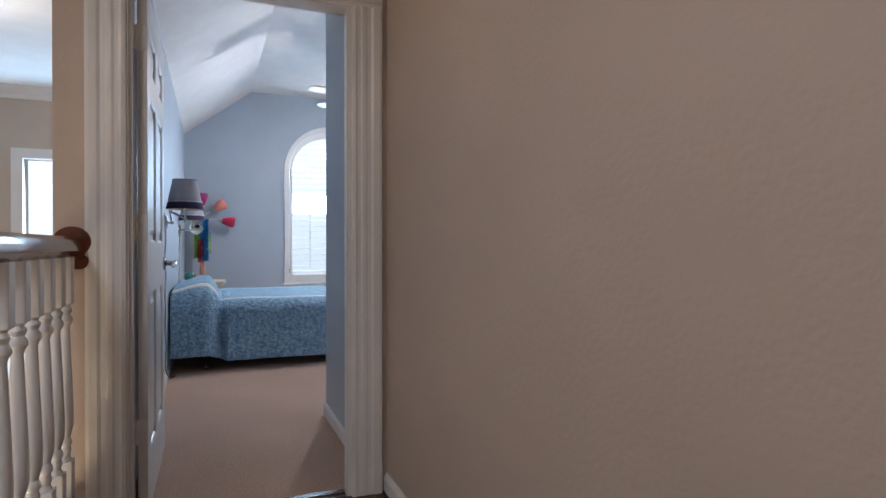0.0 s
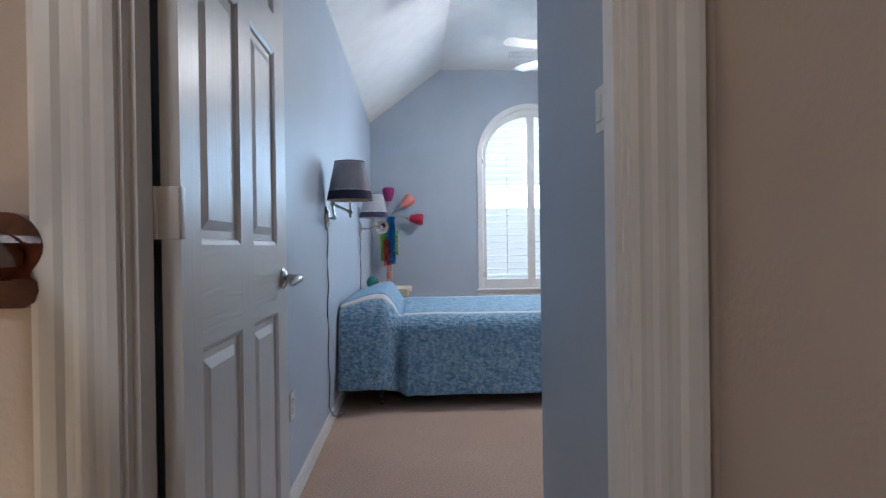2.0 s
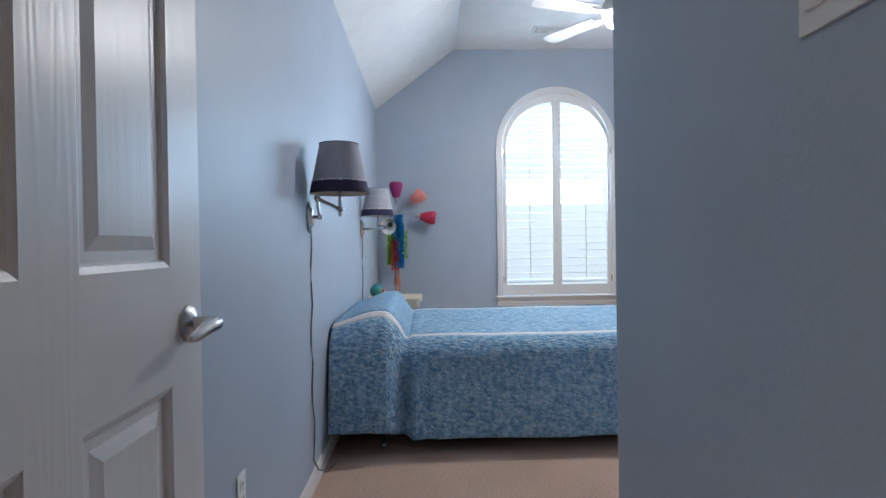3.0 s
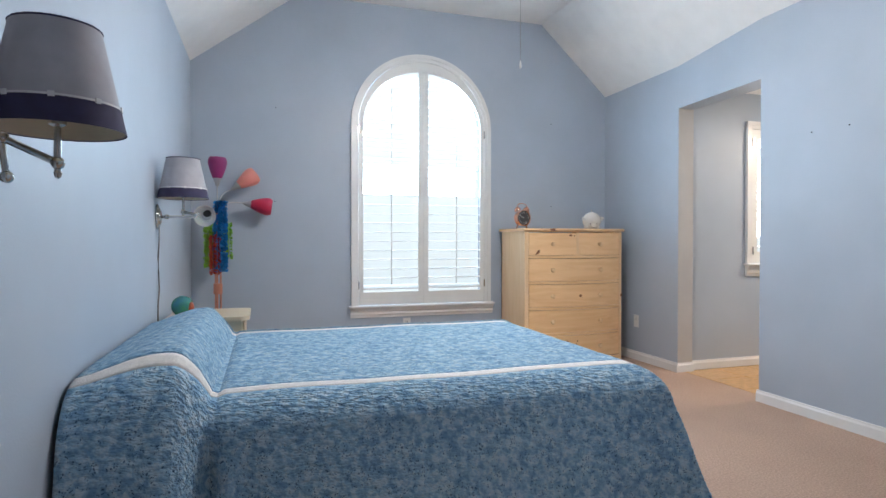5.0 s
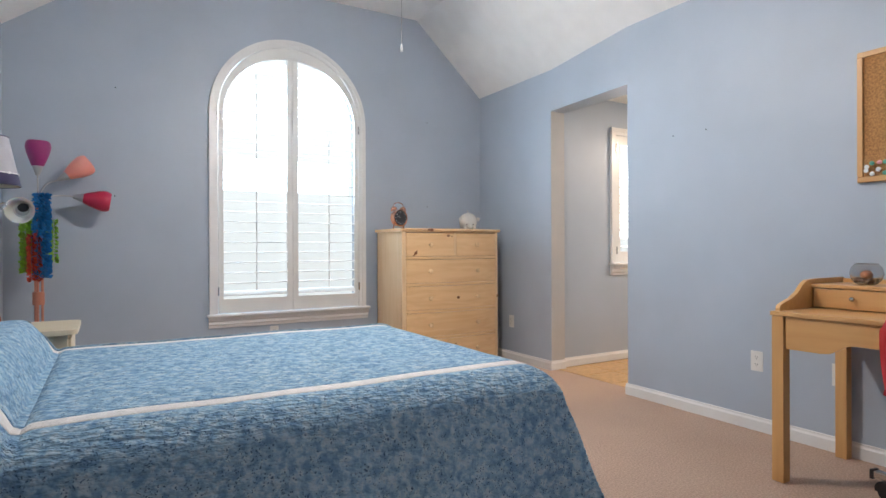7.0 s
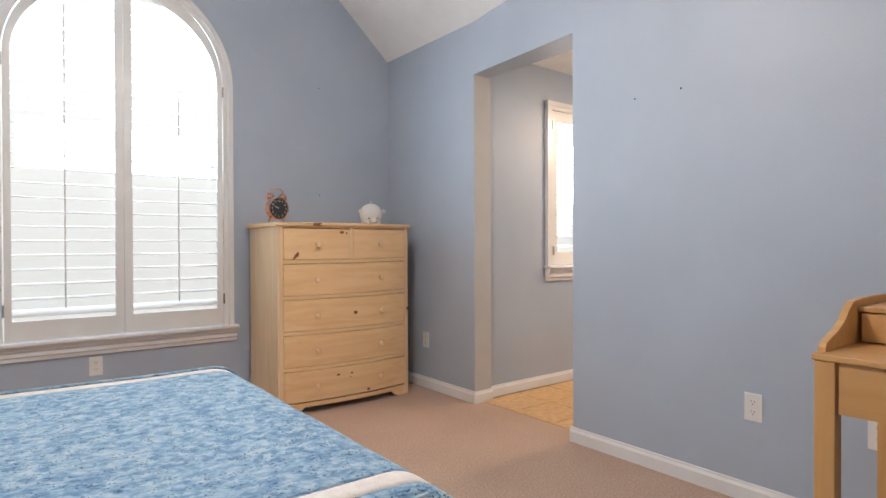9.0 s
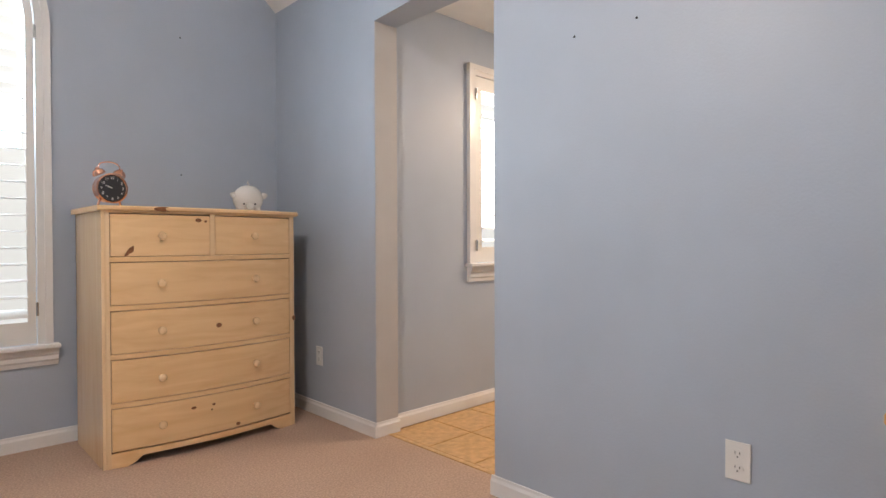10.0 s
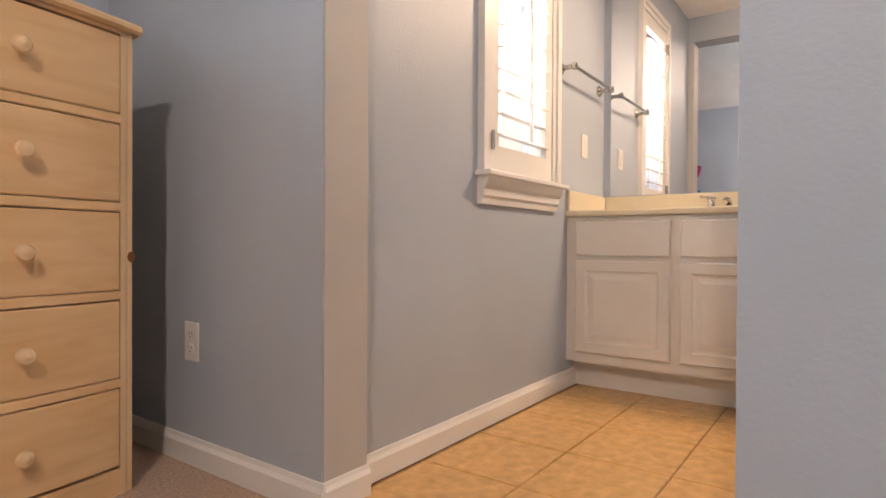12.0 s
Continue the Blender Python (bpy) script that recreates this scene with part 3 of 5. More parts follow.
part("diffuser", lathe([(0.16, 0.0), (0.16, -0.02), (0.13, -0.07), (0.0, -0.09)], 28), GLOW, lf, smooth=True)

# ---- bed ----
def quilt_material():
    m = material("leaf_print_quilt", (0.2, 0.3, 0.45), 0.85, spec=0.2)
    n, l = m.node_tree.nodes, m.node_tree.links
    b = n["Principled BSDF"]
    tc = n.new("ShaderNodeTexCoord")
    no = n.new("ShaderNodeTexNoise")
    no.inputs["Scale"].default_value = 30
    l.new(tc.outputs["Object"], no.inputs["Vector"])
    mx = n.new("ShaderNodeVectorMath")
    mx.operation = "MULTIPLY_ADD"
    mx.inputs[1].default_value = (0.035, 0.035, 0.035)
    l.new(no.outputs["Color"], mx.inputs[0])
    l.new(tc.outputs["Object"], mx.inputs[2])
    v2 = n.new("ShaderNodeTexVoronoi")
    v2.inputs["Scale"].default_value = 105
    l.new(mx.outputs[0], v2.inputs["Vector"])
    cr = n.new("ShaderNodeValToRGB")
    el = cr.color_ramp.elements
    el[0].position, el[0].color = 0.36, (0.15, 0.275, 0.435, 1)
    el[1].position, el[1].color = 0.64, (0.42, 0.54, 0.61, 1)
    mid = el.new(0.50)
    mid.color = (0.27, 0.42, 0.555, 1)
    n4 = n.new("ShaderNodeTexNoise")
    n4.inputs["Scale"].default_value = 36
    n4.inputs["Detail"].default_value = 4
    n4.inputs["Roughness"].default_value = 0.55
    l.new(mx.outputs[0], n4.inputs["Vector"])
    l.new(n4.outputs[0], cr.inputs[0])
    cell = n.new("ShaderNodeMapRange")
    cell.inputs[1].default_value, cell.inputs[2].default_value = 0.20, 0.36
    cell.inputs[3].default_value, cell.inputs[4].default_value = 0.9, 0.0
    l.new(v2.outputs["Distance"], cell.inputs[0])
    # sprigs gather in clumps
    n5 = n.new("ShaderNodeTexNoise")
    n5.inputs["Scale"].default_value = 26
    n5.inputs["Detail"].default_value = 1
    l.new(tc.outputs["Object"], n5.inputs["Vector"])
    clump = n.new("ShaderNodeMapRange")
    clump.inputs[1].default_value, clump.inputs[2].default_value = 0.46, 0.51
    l.new(n5.outputs[0], clump.inputs[0])
    both = n.new("ShaderNodeMath")
    both.operation = "MULTIPLY"
    l.new(cell.outputs[0], both.inputs[0])
    l.new(clump.outputs[0], both.inputs[1])
    mix = n.new("ShaderNodeMix")
    mix.data_type = "RGBA"
    mix.inputs[7].default_value = (0.04, 0.085, 0.165, 1)
    l.new(both.outputs[0], mix.inputs[0])
    l.new(cr.outputs[0], mix.inputs[6])
    l.new(mix.outputs[2], b.inputs["Base Color"])
    n3 = n.new("ShaderNodeTexNoise")
    n3.inputs["Scale"].default_value = 48
    n3.inputs["Detail"].default_value = 2
    mp = n.new("ShaderNodeMapping")
    mp.inputs["Scale"].default_value = (0.6, 1.9, 1.2)
    l.new(tc.outputs["Object"], mp.inputs["Vector"])
    l.new(mp.outputs[0], n3.inputs["Vector"])
    bp = n.new("ShaderNodeBump")
    bp.inputs["Strength"].default_value = 0.9
    bp.inputs["Distance"].default_value = 0.021
    l.new(n3.outputs[0], bp.inputs["Height"])
    l.new(bp.outputs[0], b.inputs["Normal"])
    return m


QUILT = quilt_material()
LACE = material("cream_band_cloth", (0.74, 0.70, 0.66), 0.9, vary=0.06, scale=40, bump=0.6, bump_scale=180, spec=0.1)
BLACKM = material("black_metal", (0.015, 0.015, 0.017), 0.45)
BEDX, BEDY0, BEDY1, BEDZ = 2.17, 5.29, 6.90, 0.605


def smooth01(a, b, x):
    t = min(1, max(0, (x - a) / (b - a)))
    return t * t * (3 - 2 * t)


def quilt_point(s, t):
    """Cloth: s runs from the head over the foot, t across; both in metres along the cloth."""
    W = BEDY1 - BEDY0
    R = 0.14
    def fold(d, flare):
        # over a rounded edge, then down and slightly outward
        if d <= 0:
            return 0.0, 0.0
        if d < R * 1.57:
            a = d / R
            return R * math.sin(a), R * (1 - math.cos(a))
        e = d - R * 1.57
        return R + e * flare, R + e * 0.97
    ox, dx = fold(s - (BEDX - R), 0.16 + 0.13 * smooth01(0.35, -0.2, t))
    x = min(s, BEDX - R) + ox
    near = t < W / 2
    d = -t + R if near else t - W + R
    oy, dy = fold(d, 0.20 if near else 0.0)
    yb = max(R, min(W - R, t))
    y = BEDY0 + yb + (-oy if near else oy)
    z = BEDZ - max(dx, dy)
    # pillow under the cloth at the head
    over = smooth01(0.435, 0.30, s) * (0.42 + 0.58 * smooth01(-0.02, 0.27, s))
    acr = smooth01(-0.11, 0.24, t) * smooth01(W + 0.02, W - 0.24, t)
    hump = over * acr
    z += 0.155 * hump ** 0.75
    z -= 0.028 * math.exp(-((s - 0.415) / 0.022) ** 2) * acr
    if near:
        y -= 0.07 * smooth01(0.44, 0.30, s) * smooth01(0.55, 0.1, t)
        y -= 0.05 * smooth01(1.7, 2.3, s) * smooth01(0.05, 0.4, dy)
    if dy > 0.03 and near:
        y += 0.07 * math.exp(-((s - 0.41) / 0.035) ** 2) * smooth01(0.03, 0.3, dy)
        y += (0.020 * math.exp(-((s - 0.53) / 0.03) ** 2) + 0.018 * math.exp(-((s - 0.22) / 0.035) ** 2) - 0.02 * math.exp(-((s - 0.465) / 0.025) ** 2)) * smooth01(0.08, 0.35, dy)
        y += 0.014 * math.sin(s * 9.0 + 1.0 + 1.2 * math.sin(s * 4)) * smooth01(0.1, 0.5, dy)
        z += 0.10 * over * smooth01(0.05, 0.2, dy) * smooth01(0.6, 0.2, dy)
    if dx > 0.03:
        x += 0.015 * math.sin(t * 8.0) * smooth01(0.1, 0.5, dx)
    z += 0.005 * noise.noise(Vector((s * 3.1, t * 3.3, 0.4)))
    y += 0.006 * noise.noise(Vector((s * 5.0, t * 5.0, 7.0))) * (1 if d > 0 else 0)
    z -= 0.05 * smooth01(1.9, 2.35, s) * smooth01(0.2, 0.42, dy) * (1 if near else 0)
    if near:
        z += 0.055 * smooth01(0.46, 0.31, s) * smooth01(0.1, 0.5, dy)
    z = max(z, 0.05 + 0.012 * math.sin(s * 4.0))
    return Vector((x, y, z))


def cloth(s0, s1, t0, t1, step=0.035):
    bm = bmesh.new()
    ns, nt = max(2, round((s1 - s0) / step)), max(2, round((t1 - t0) / step))
    g = [[bm.verts.new(quilt_point(s0 + (s1 - s0) * i / ns, t0 + (t1 - t0) * j / nt)) for j in range(nt + 1)] for i in range(ns + 1)]
    for i in range(ns):
        for j in range(nt):
            bm.faces.new((g[i][j], g[i + 1][j], g[i + 1][j + 1], g[i][j + 1]))
    return bm


W = BEDY1 - BEDY0
DROP = 0.475
bed = thing("bed", (0, 0, 0), "made full-size bed under a blue leaf-print quilt", "bed")
for nm, ta, tb, mt, lab in (("quilt_near_drop", -DROP, 0.117, QUILT, ""), ("quilt_band", 0.117, 0.181, LACE, "cream woven band on the quilt"), ("quilt_top", 0.181, W - 0.19, QUILT, "quilted blue leaf print"), ("quilt_band", W - 0.19, W - 0.135, LACE, "cream woven band on the quilt"), ("quilt_far_drop", W - 0.135, W + DROP, QUILT, "")):
    nm = nm.replace("_near", "").replace("_far", "")
    q = part(nm, cloth(0.015, BEDX + DROP + 0.04, ta, tb, 0.018 if "band" in nm else 0.02), mt, bed, lab, True)
    for p in q.data.polygons:
        p.use_smooth = True
    so = q.modifiers.new("thick", "SOLIDIFY")
    so.thickness, so.offset = 0.008, -1
part("mattress", box(0.03, BEDX - 0.03, BEDY0 + 0.05, BEDY1 - 0.05, 0.28, BEDZ - 0.03, 0.04), LACE, bed)
part("bed_frame", box(0.05, BEDX - 0.08, BEDY0 + 0.08, BEDY1 - 0.08, 0.16, 0.275, 0.01), BLACKM, bed)
for x in (0.29, 1.75):
    for y in (BEDY0 + 0.02, BEDY1 - 0.10):
        lg = part("leg", tube([(x, y, 0.05), (x, y, 0.2)], 0.016), BLACKM, bed)
        part("caster", lathe([(0.0, -0.012), (0.02, -0.012), (0.024, 0), (0.02, 0.012), (0.0, 0.012)], 14, pose(x, y, 0.024, 0, 90, 20)), CHROME, lg, "small steel caster", True)

# ---- sconces ----
SHADE = material("grey_linen_shade", (0.42, 0.41, 0.44), 0.9, vary=0.04, scale=20, bump=0.12, bump_scale=400, spec=0.1)
LINING = material("cream_lining", (0.62, 0.55, 0.42), 0.9, vary=0.03)
NAVY = material("navy_band", (0.035, 0.03, 0.075), 0.85, vary=0.1, scale=30)
RIBBON = material("white_ribbon", (0.70, 0.69, 0.68), 0.8)
CORD = material("grey_cord", (0.20, 0.18, 0.17), 0.5)


def sconce(y, elbow, end):
    sc = thing("wall_sconce", (0, y, 1.255), "nickel swing-arm wall sconce with a grey shade and navy band", "wall lamp", "sconces beside the bed")
    part("backplate", lathe([(0.0, 0), (0.034, 0), (0.036, 0.006), (0.032, 0.012), (0.026, 0.015), (0.020, 0.024), (0.0, 0.028)], 28, pose(0, 0, 0, 0, 90, 0) @ Matrix.Diagonal((2.05, 1.2, 1, 1))), CHROME, sc, "oval brushed nickel backplate", True)
    root = (0.055, -0.012, 0.0)
    bm = tube([(0.02, 0, 0), root], 0.008, 10)
    bmesh.ops.create_uvsphere(bm, u_segments=12, v_segments=8, radius=0.014, matrix=Matrix.Translation(root))
    tube([root, (elbow[0], elbow[1], elbow[2] - 0.012)], 0.0075, 10, bm)
    bmesh.ops.create_uvsphere(bm, u_segments=12, v_segments=8, radius=0.015, matrix=Matrix.Translation(elbow))
    part("lower_arm", bm, CHROME, sc, smooth=True)
    bm = tube([elbow, end], 0.0085, 10)
    bmesh.ops.create_uvsphere(bm, u_segments=12, v_segments=8, radius=0.015, matrix=Matrix.Translation(end))
    part("upper_arm", bm, CHROME, sc, smooth=True)
    ex, ey, ez = end
    part("stem", lathe([(0.0, ez - 0.035), (0.006, ez - 0.032), (0.009, ez - 0.022), (0.006, ez - 0.014), (0.008, ez + 0.01), (0.007, ez + 0.08), (0.018, ez + 0.085), (0.018, ez + 0.14), (0.0, ez + 0.14)], 14, pose(ex, ey, 0)), CHROME, sc, smooth=True)
    b0, t0 = 0.107, 0.333
    def rad(z):
        return 0.135 - (0.135 - 0.088) * (z - b0) / (t0 - b0)
    sh = part("shade", shell([(rad(b0), b0), (rad(t0), t0)], 40, m=pose(ex, ey, 0)), SHADE, sc, "tapered grey linen shade", True)
    part("lining", shell([(rad(b0) - 0.003, b0 + 0.001), (rad(t0) - 0.003, t0 - 0.001)], 40, m=pose(ex, ey, 0)), LINING, sh, smooth=True)
    part("band", shell([(rad(b0) + 0.0015, b0 - 0.002), (rad(b0 + 0.055) + 0.0015, b0 + 0.055)], 40, m=pose(ex, ey, 0)), NAVY, sh, "dark navy fabric band", True)
    part("ribbon", shell([(rad(b0 + 0.052) + 0.003, b0 + 0.052), (rad(b0 + 0.057) + 0.003, b0 + 0.057)], 40, m=pose(ex, ey, 0)), RIBBON, sh)
    for k in range(9):
        bm = box(-0.006, 0.006, -rad(b0 + 0.05) - 0.004, -rad(b0 + 0.05) - 0.001, b0 + 0.049, b0 + 0.060)
        part("stitch", bm, RIBBON, sh, at=pose(ex, ey, 0, 0, 0, 40 * k + 12))
    part("rim_wire", tube([(rad(t0) * math.cos(a * math.pi / 16) + ex, rad(t0) * math.sin(a * math.pi / 16) + ey, t0) for a in range(33)], 0.0025, 6), NAVY, sh)
    part("bulb", lathe([(0.012, ez + 0.14), (0.028, ez + 0.18), (0.03, ez + 0.20), (0.018, ez + 0.235), (0.0, ez + 0.24)], 16, pose(ex, ey, 0)), RIBBON, sc, smooth=True)
    pts = [(0.012, 0.004, -0.05)] + [(0.008 + 0.004 * math.sin(k * 2.0), 0.004 + 0.012 * math.sin(k * 0.7), -0.05 - k * 0.09) for k in range(1, 13)]
    pts += [(0.018, 0.06, -1.19), (0.035, 0.16, -1.238), (0.06, 0.27, -1.245)]
    part("cord", tube(pts, 0.0042, 6), CORD, sc, "thin grey lamp cord", True)
    return sc


sconce(4.826, (0.045, -0.01, 0.085), (0.147, 0.0, 0.035))
sconce(6.923, (0.215, -0.06, 0.012), (0.140, 0.0, 0.030))

# ---- nightstand and what stands on it ----
CREAM = wood("cream_pine", (0.66, 0.56, 0.40), (0.56, 0.44, 0.28), "X", 1.0, 0.4, 0.4)
ns = thing("nightstand", (0.25, 7.175, 0), "small pale wooden nightstand beside the bed", "nightstand")
bm = box(-0.22, 0.245, -0.24, 0.24, 0.645, 0.67)
bmesh.ops.bevel(bm, geom=[e for e in bm.edges if abs(e.verts[0].co.z - e.verts[1].co.z) > 0.01 and e.verts[0].co.x > 0], offset=0.05, segments=6, affect="EDGES", profile=0.5)
part("top", bm, CREAM, ns)
part("body", box(-0.21, 0.205, -0.215, 0.215, 0.06, 0.645, 0.004), CREAM, ns)
for z0 in (0.45, 0.26):
    dr = part("drawer", box(0.203, 0.217, -0.195, 0.195, z0, z0 + 0.175, 0.004), CREAM, ns)
    part("knob", lathe([(0.006, 0), (0.006, 0.012), (0.016, 0.02), (0.016, 0.028), (0.0, 0.033)], 14, pose(0.217, 0, z0 + 0.09, 0, 90, 0)), CREAM, dr, smooth=True)
for x in (-0.19, 0.17):
    for y in (-0.19, 0.19):
        part("foot", box(x, x + 0.03, y - 0.02, y + 0.02, 0, 0.06), CREAM, ns)

GREENB = material("green_glaze", (0.05, 0.22, 0.07), 0.25, vary=0.2, scale=14, color2=(0.03, 0.16, 0.24))
REDG = material("red_glaze", (0.45, 0.08, 0.03), 0.3, vary=0.2, scale=20)
gb_ = thing("decorative_ball", (0.115, 7.06, 0.67), "glossy green and blue decorative ball on the nightstand", "ornament")
bm = bmesh.new()
bmesh.ops.create_uvsphere(bm, u_segments=24, v_segments=16, radius=0.062, matrix=Matrix.Translation((0, 0, 0.060)))
part("ball", bm, GREENB, gb_, smooth=True)
bm = bmesh.new()
bmesh.ops.create_uvsphere(bm, u_segments=16, v_segments=8, radius=0.03, matrix=Matrix.LocRotScale((0.048, -0.02, 0.055), None, (0.65, 1, 1.1)))
part("patch", bm, REDG, gb_, "orange red painted patch", True)
tr = thing("trinket_dish", (0.235, 7.10, 0.67), "small dark green leaf-shaped dish with trinkets", "dish")
bm = lathe([(0.0, 0.0), (0.03, 0.0), (0.06, 0.012), (0.075, 0.03), (0.07, 0.028), (0.05, 0.012), (0.0, 0.008)], 18, Matrix.Diagonal((0.8, 1.3, 1, 1)))
part("dish", bm, material("dark_green_glaze", (0.03, 0.07, 0.03), 0.3, vary=0.3, scale=25), tr, smooth=True)
rnd = random.Random(3)
for k in range(9):
    bm = bmesh.new()
    bmesh.ops.create_icosphere(bm, subdivisions=1, radius=0.012, matrix=Matrix.Translation((rnd.uniform(-0.03, 0.03), rnd.uniform(-0.05, 0.05), rnd.uniform(0.018, 0.034))))
    part("trinket", bm, REDG, tr, smooth=True)

# ---- floor lamp with coloured heads and garlands ----
SILVER = material("silver_neck", (0.5, 0.5, 0.5), 0.3, 0.9)
COPPERP = material("pink_copper_tube", (0.70, 0.30, 0.20), 0.3, 0.6)
lp = thing("floor_lamp", (0.228, 8.2, 0), "multi-headed floor lamp with coloured cone shades and garlands", "floor lamp")
part("base", lathe([(0.0, 0), (0.15, 0), (0.15, 0.012), (0.12, 0.024), (0.03, 0.035), (0.0, 0.035)], 32), SILVER, lp, smooth=True)
for a in range(3):
    x, y = 0.022 * math.cos(a * 2.1 + 0.4), 0.022 * math.sin(a * 2.1 + 0.4)
    part("pole", tube([(x, y, 0.03), (x, y, 1.40)], 0.0075, 8), COPPERP, lp, smooth=True)
part("collar", lathe([(0.0, 0.70), (0.034, 0.70), (0.034, 0.78), (0.030, 0.785), (0.0, 0.785)], 18), COPPERP, lp, smooth=True)


def plastic(nm, c, transl=0.0):
    m = material(nm, c, 0.4, vary=0.04)
    if transl:
        m.node_tree.nodes["Principled BSDF"].inputs["Subsurface Weight"].default_value = transl
    return m


HEADS = (("purple", (0.28, 0.02, 0.14), (-0.002, 0.0, 1.56), (0.02, 0, 1), 0.30), ("pink", (0.85, 0.30, 0.24), (0.109, 0.12, 1.545), (0.80, 0.1, 0.58), 0.25), ("red", (0.50, 0.02, 0.07), (0.195, 0.13, 1.43), (1, -0.02, -0.14), 0.1), ("white", (0.75, 0.75, 0.72), (-0.053, -0.15, 1.318), (-0.12, -1, -0.10), 0.1))
for nm, col, neck, dirn, lift in HEADS:
    p0, p1 = Vector((0, 0, 1.38)), Vector(neck)
    d = Vector(dirn).normalized()
    c = p0 + Vector((0, 0, lift * 0.45)) + (p1 - p0) * 0.25
    e = p1 - d * 0.06
    pts = [p0 * (1 - u) ** 3 + 3 * c * u * (1 - u) ** 2 + 3 * e * u * u * (1 - u) + p1 * u ** 3 for u in [k / 12 for k in range(13)]]
    arm = part("arm", tube(pts, 0.0045, 8), SILVER, lp, smooth=True)
    q = Matrix.Translation(p1) @ d.to_track_quat("Z", "Y").to_matrix().to_4x4()
    q = q @ Matrix.Scale(1.22, 4)
    part("neck", lathe([(0.0, -0.005), (0.010, -0.005), (0.014, 0.01), (0.028, 0.05), (0.030, 0.055), (0.0, 0.055)], 18, q), SILVER, arm, smooth=True)
    if nm == "white":
        prof = [(0.026, 0.03), (0.045, 0.045), (0.060, 0.08), (0.066, 0.11), (0.062, 0.108), (0.056, 0.08), (0.040, 0.05), (0.0, 0.045)]
    else:
        prof = [(0.027, 0.045), (0.034, 0.06), (0.052, 0.11), (0.060, 0.145), (0.058, 0.165), (0.050, 0.18), (0.048, 0.176), (0.055, 0.15), (0.03, 0.07), (0.0, 0.065)]
    part("cone_shade", lathe(prof, 28, q), plastic(nm + "_plastic", col, 0.15), arm, nm + " plastic cone shade", True)
    if nm == "white":
        part("socket", lathe([(0.0, 0.045), (0.022, 0.045), (0.022, 0.075), (0.012, 0.08), (0.0, 0.08)], 16, q @ Matrix.Translation((0.006, 0.012, 0))), BLACKM, arm, smooth=True)

rnd = random.Random(11)


def garland(name, color, ox, oy, z0, z1, r, count):
    bm = bmesh.new()
    for k in range(count):
        z = z0 + (z1 - z0) * k / count
        a = rnd.uniform(0, 2 * math.pi)
        side = 1 if k % 2 else -1
        cx, cy = ox + 0.016 * side, oy
        rr = r * rnd.uniform(0.75, 1.15)
        c, s = math.cos(a), math.sin(a)
        w = 0.0075
        zz = z + rnd.uniform(-0.006, 0.006)
        v = [bm.verts.new((cx + c * 0.005 - s * w * 0.4, cy + s * 0.005 + c * w * 0.4, zz)), bm.verts.new((cx + c * 0.005 + s * w * 0.4, cy + s * 0.005 - c * w * 0.4, zz + 0.006)),
             bm.verts.new((cx + c * rr + s * w, cy + s * rr - c * w, zz + 0.010)), bm.verts.new((cx + c * rr - s * w, cy + s * rr + c * w, zz - 0.006))]
        bm.faces.new(v)
    part("garland", bm, material(name, color, 0.8, vary=0.25, scale=60), lp, name.replace("_", " "))


garland("blue_petal_garland", (0.04, 0.30, 0.68), 0.022, -0.03, 0.88, 1.43, 0.038, 1100)
garland("green_petal_garland", (0.34, 0.68, 0.06), -0.052, 0.0, 0.91, 1.28, 0.036, 620)
garland("green_petal_garland", (0.34, 0.68, 0.06), 0.068, 0.02, 0.98, 1.26, 0.026, 320)
garland("red_petal_garland", (0.68, 0.09, 0.04), -0.016, -0.045, 0.86, 1.16, 0.028, 480)

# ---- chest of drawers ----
# brown of the knots; also the painted shade in the drawer gaps
KNOT_GAP = material("knot_and_gap_shade", (0.24, 0.09, 0.03), 0.5, vary=0.2, scale=50)
DX, DY, HWD, BOW = 3.25, 7.92, 0.492, 0.054
ch = thing("chest_of_drawers", (DX, DY, 0), "bow-fronted knotty pine chest of drawers, six drawers", "chest of drawers")


def front(x):
    return -BOW * (1 - (x / HWD) ** 2)


def bowed(x0, x1, z0, z1, out, back, n=14, bev=0.003):
    """A board whose front follows the bow, from depth back to out in front of it."""
    bm = bmesh.new()
    xs = [x0 + (x1 - x0) * i / n for i in range(n + 1)]
    ring = []
    for x in xs:
        f = front(x) - out
        ring.append([bm.verts.new(p) for p in ((x, back, z0), (x, f + bev, z0), (x, f, z0 + bev), (x, f, z1 - bev), (x, f + bev, z1), (x, back, z1))])
    for a, b_ in zip(ring, ring[1:]):
        for k in range(6):
            bm.faces.new((a[k], a[(k + 1) % 6], b_[(k + 1) % 6], b_[k]))
    bm.faces.new(ring[0])
    bm.faces.new(ring[-1])
    return bm


part("back", box(-HWD, HWD, 0.50, 0.515, 0.06, 1.195), PINE_V, ch)
for s in (-1, 1):
    bm = box(min(s * HWD, s * (HWD - 0.02)), max(s * HWD, s * (HWD - 0.02)), 0.0, 0.515, 0.0, 1.207)
    part("side", bm, PINE_V, ch)
    out = [(s * (HWD - 0.033), 0.03), (s * (HWD - 0.033), front(HWD - 0.033) - 0.0)]
    out += [(s * (HWD - 0.03 + 0.03 * math.sin(radians(a))), front(HWD - 0.03) + 0.03 - 0.03 * math.cos(radians(a))) for a in range(0, 91, 15)]
    out += [(s * HWD, 0.03)]
    part("corner_post", extrude(out, "z", 0.0, 1.207), PINE_V, ch, smooth=True)
top = bowed(-HWD - 0.018, HWD + 0.018, 1.207, 1.232, 0.022, 0.525, 20, 0.007)
part("top", top, PINE, ch)
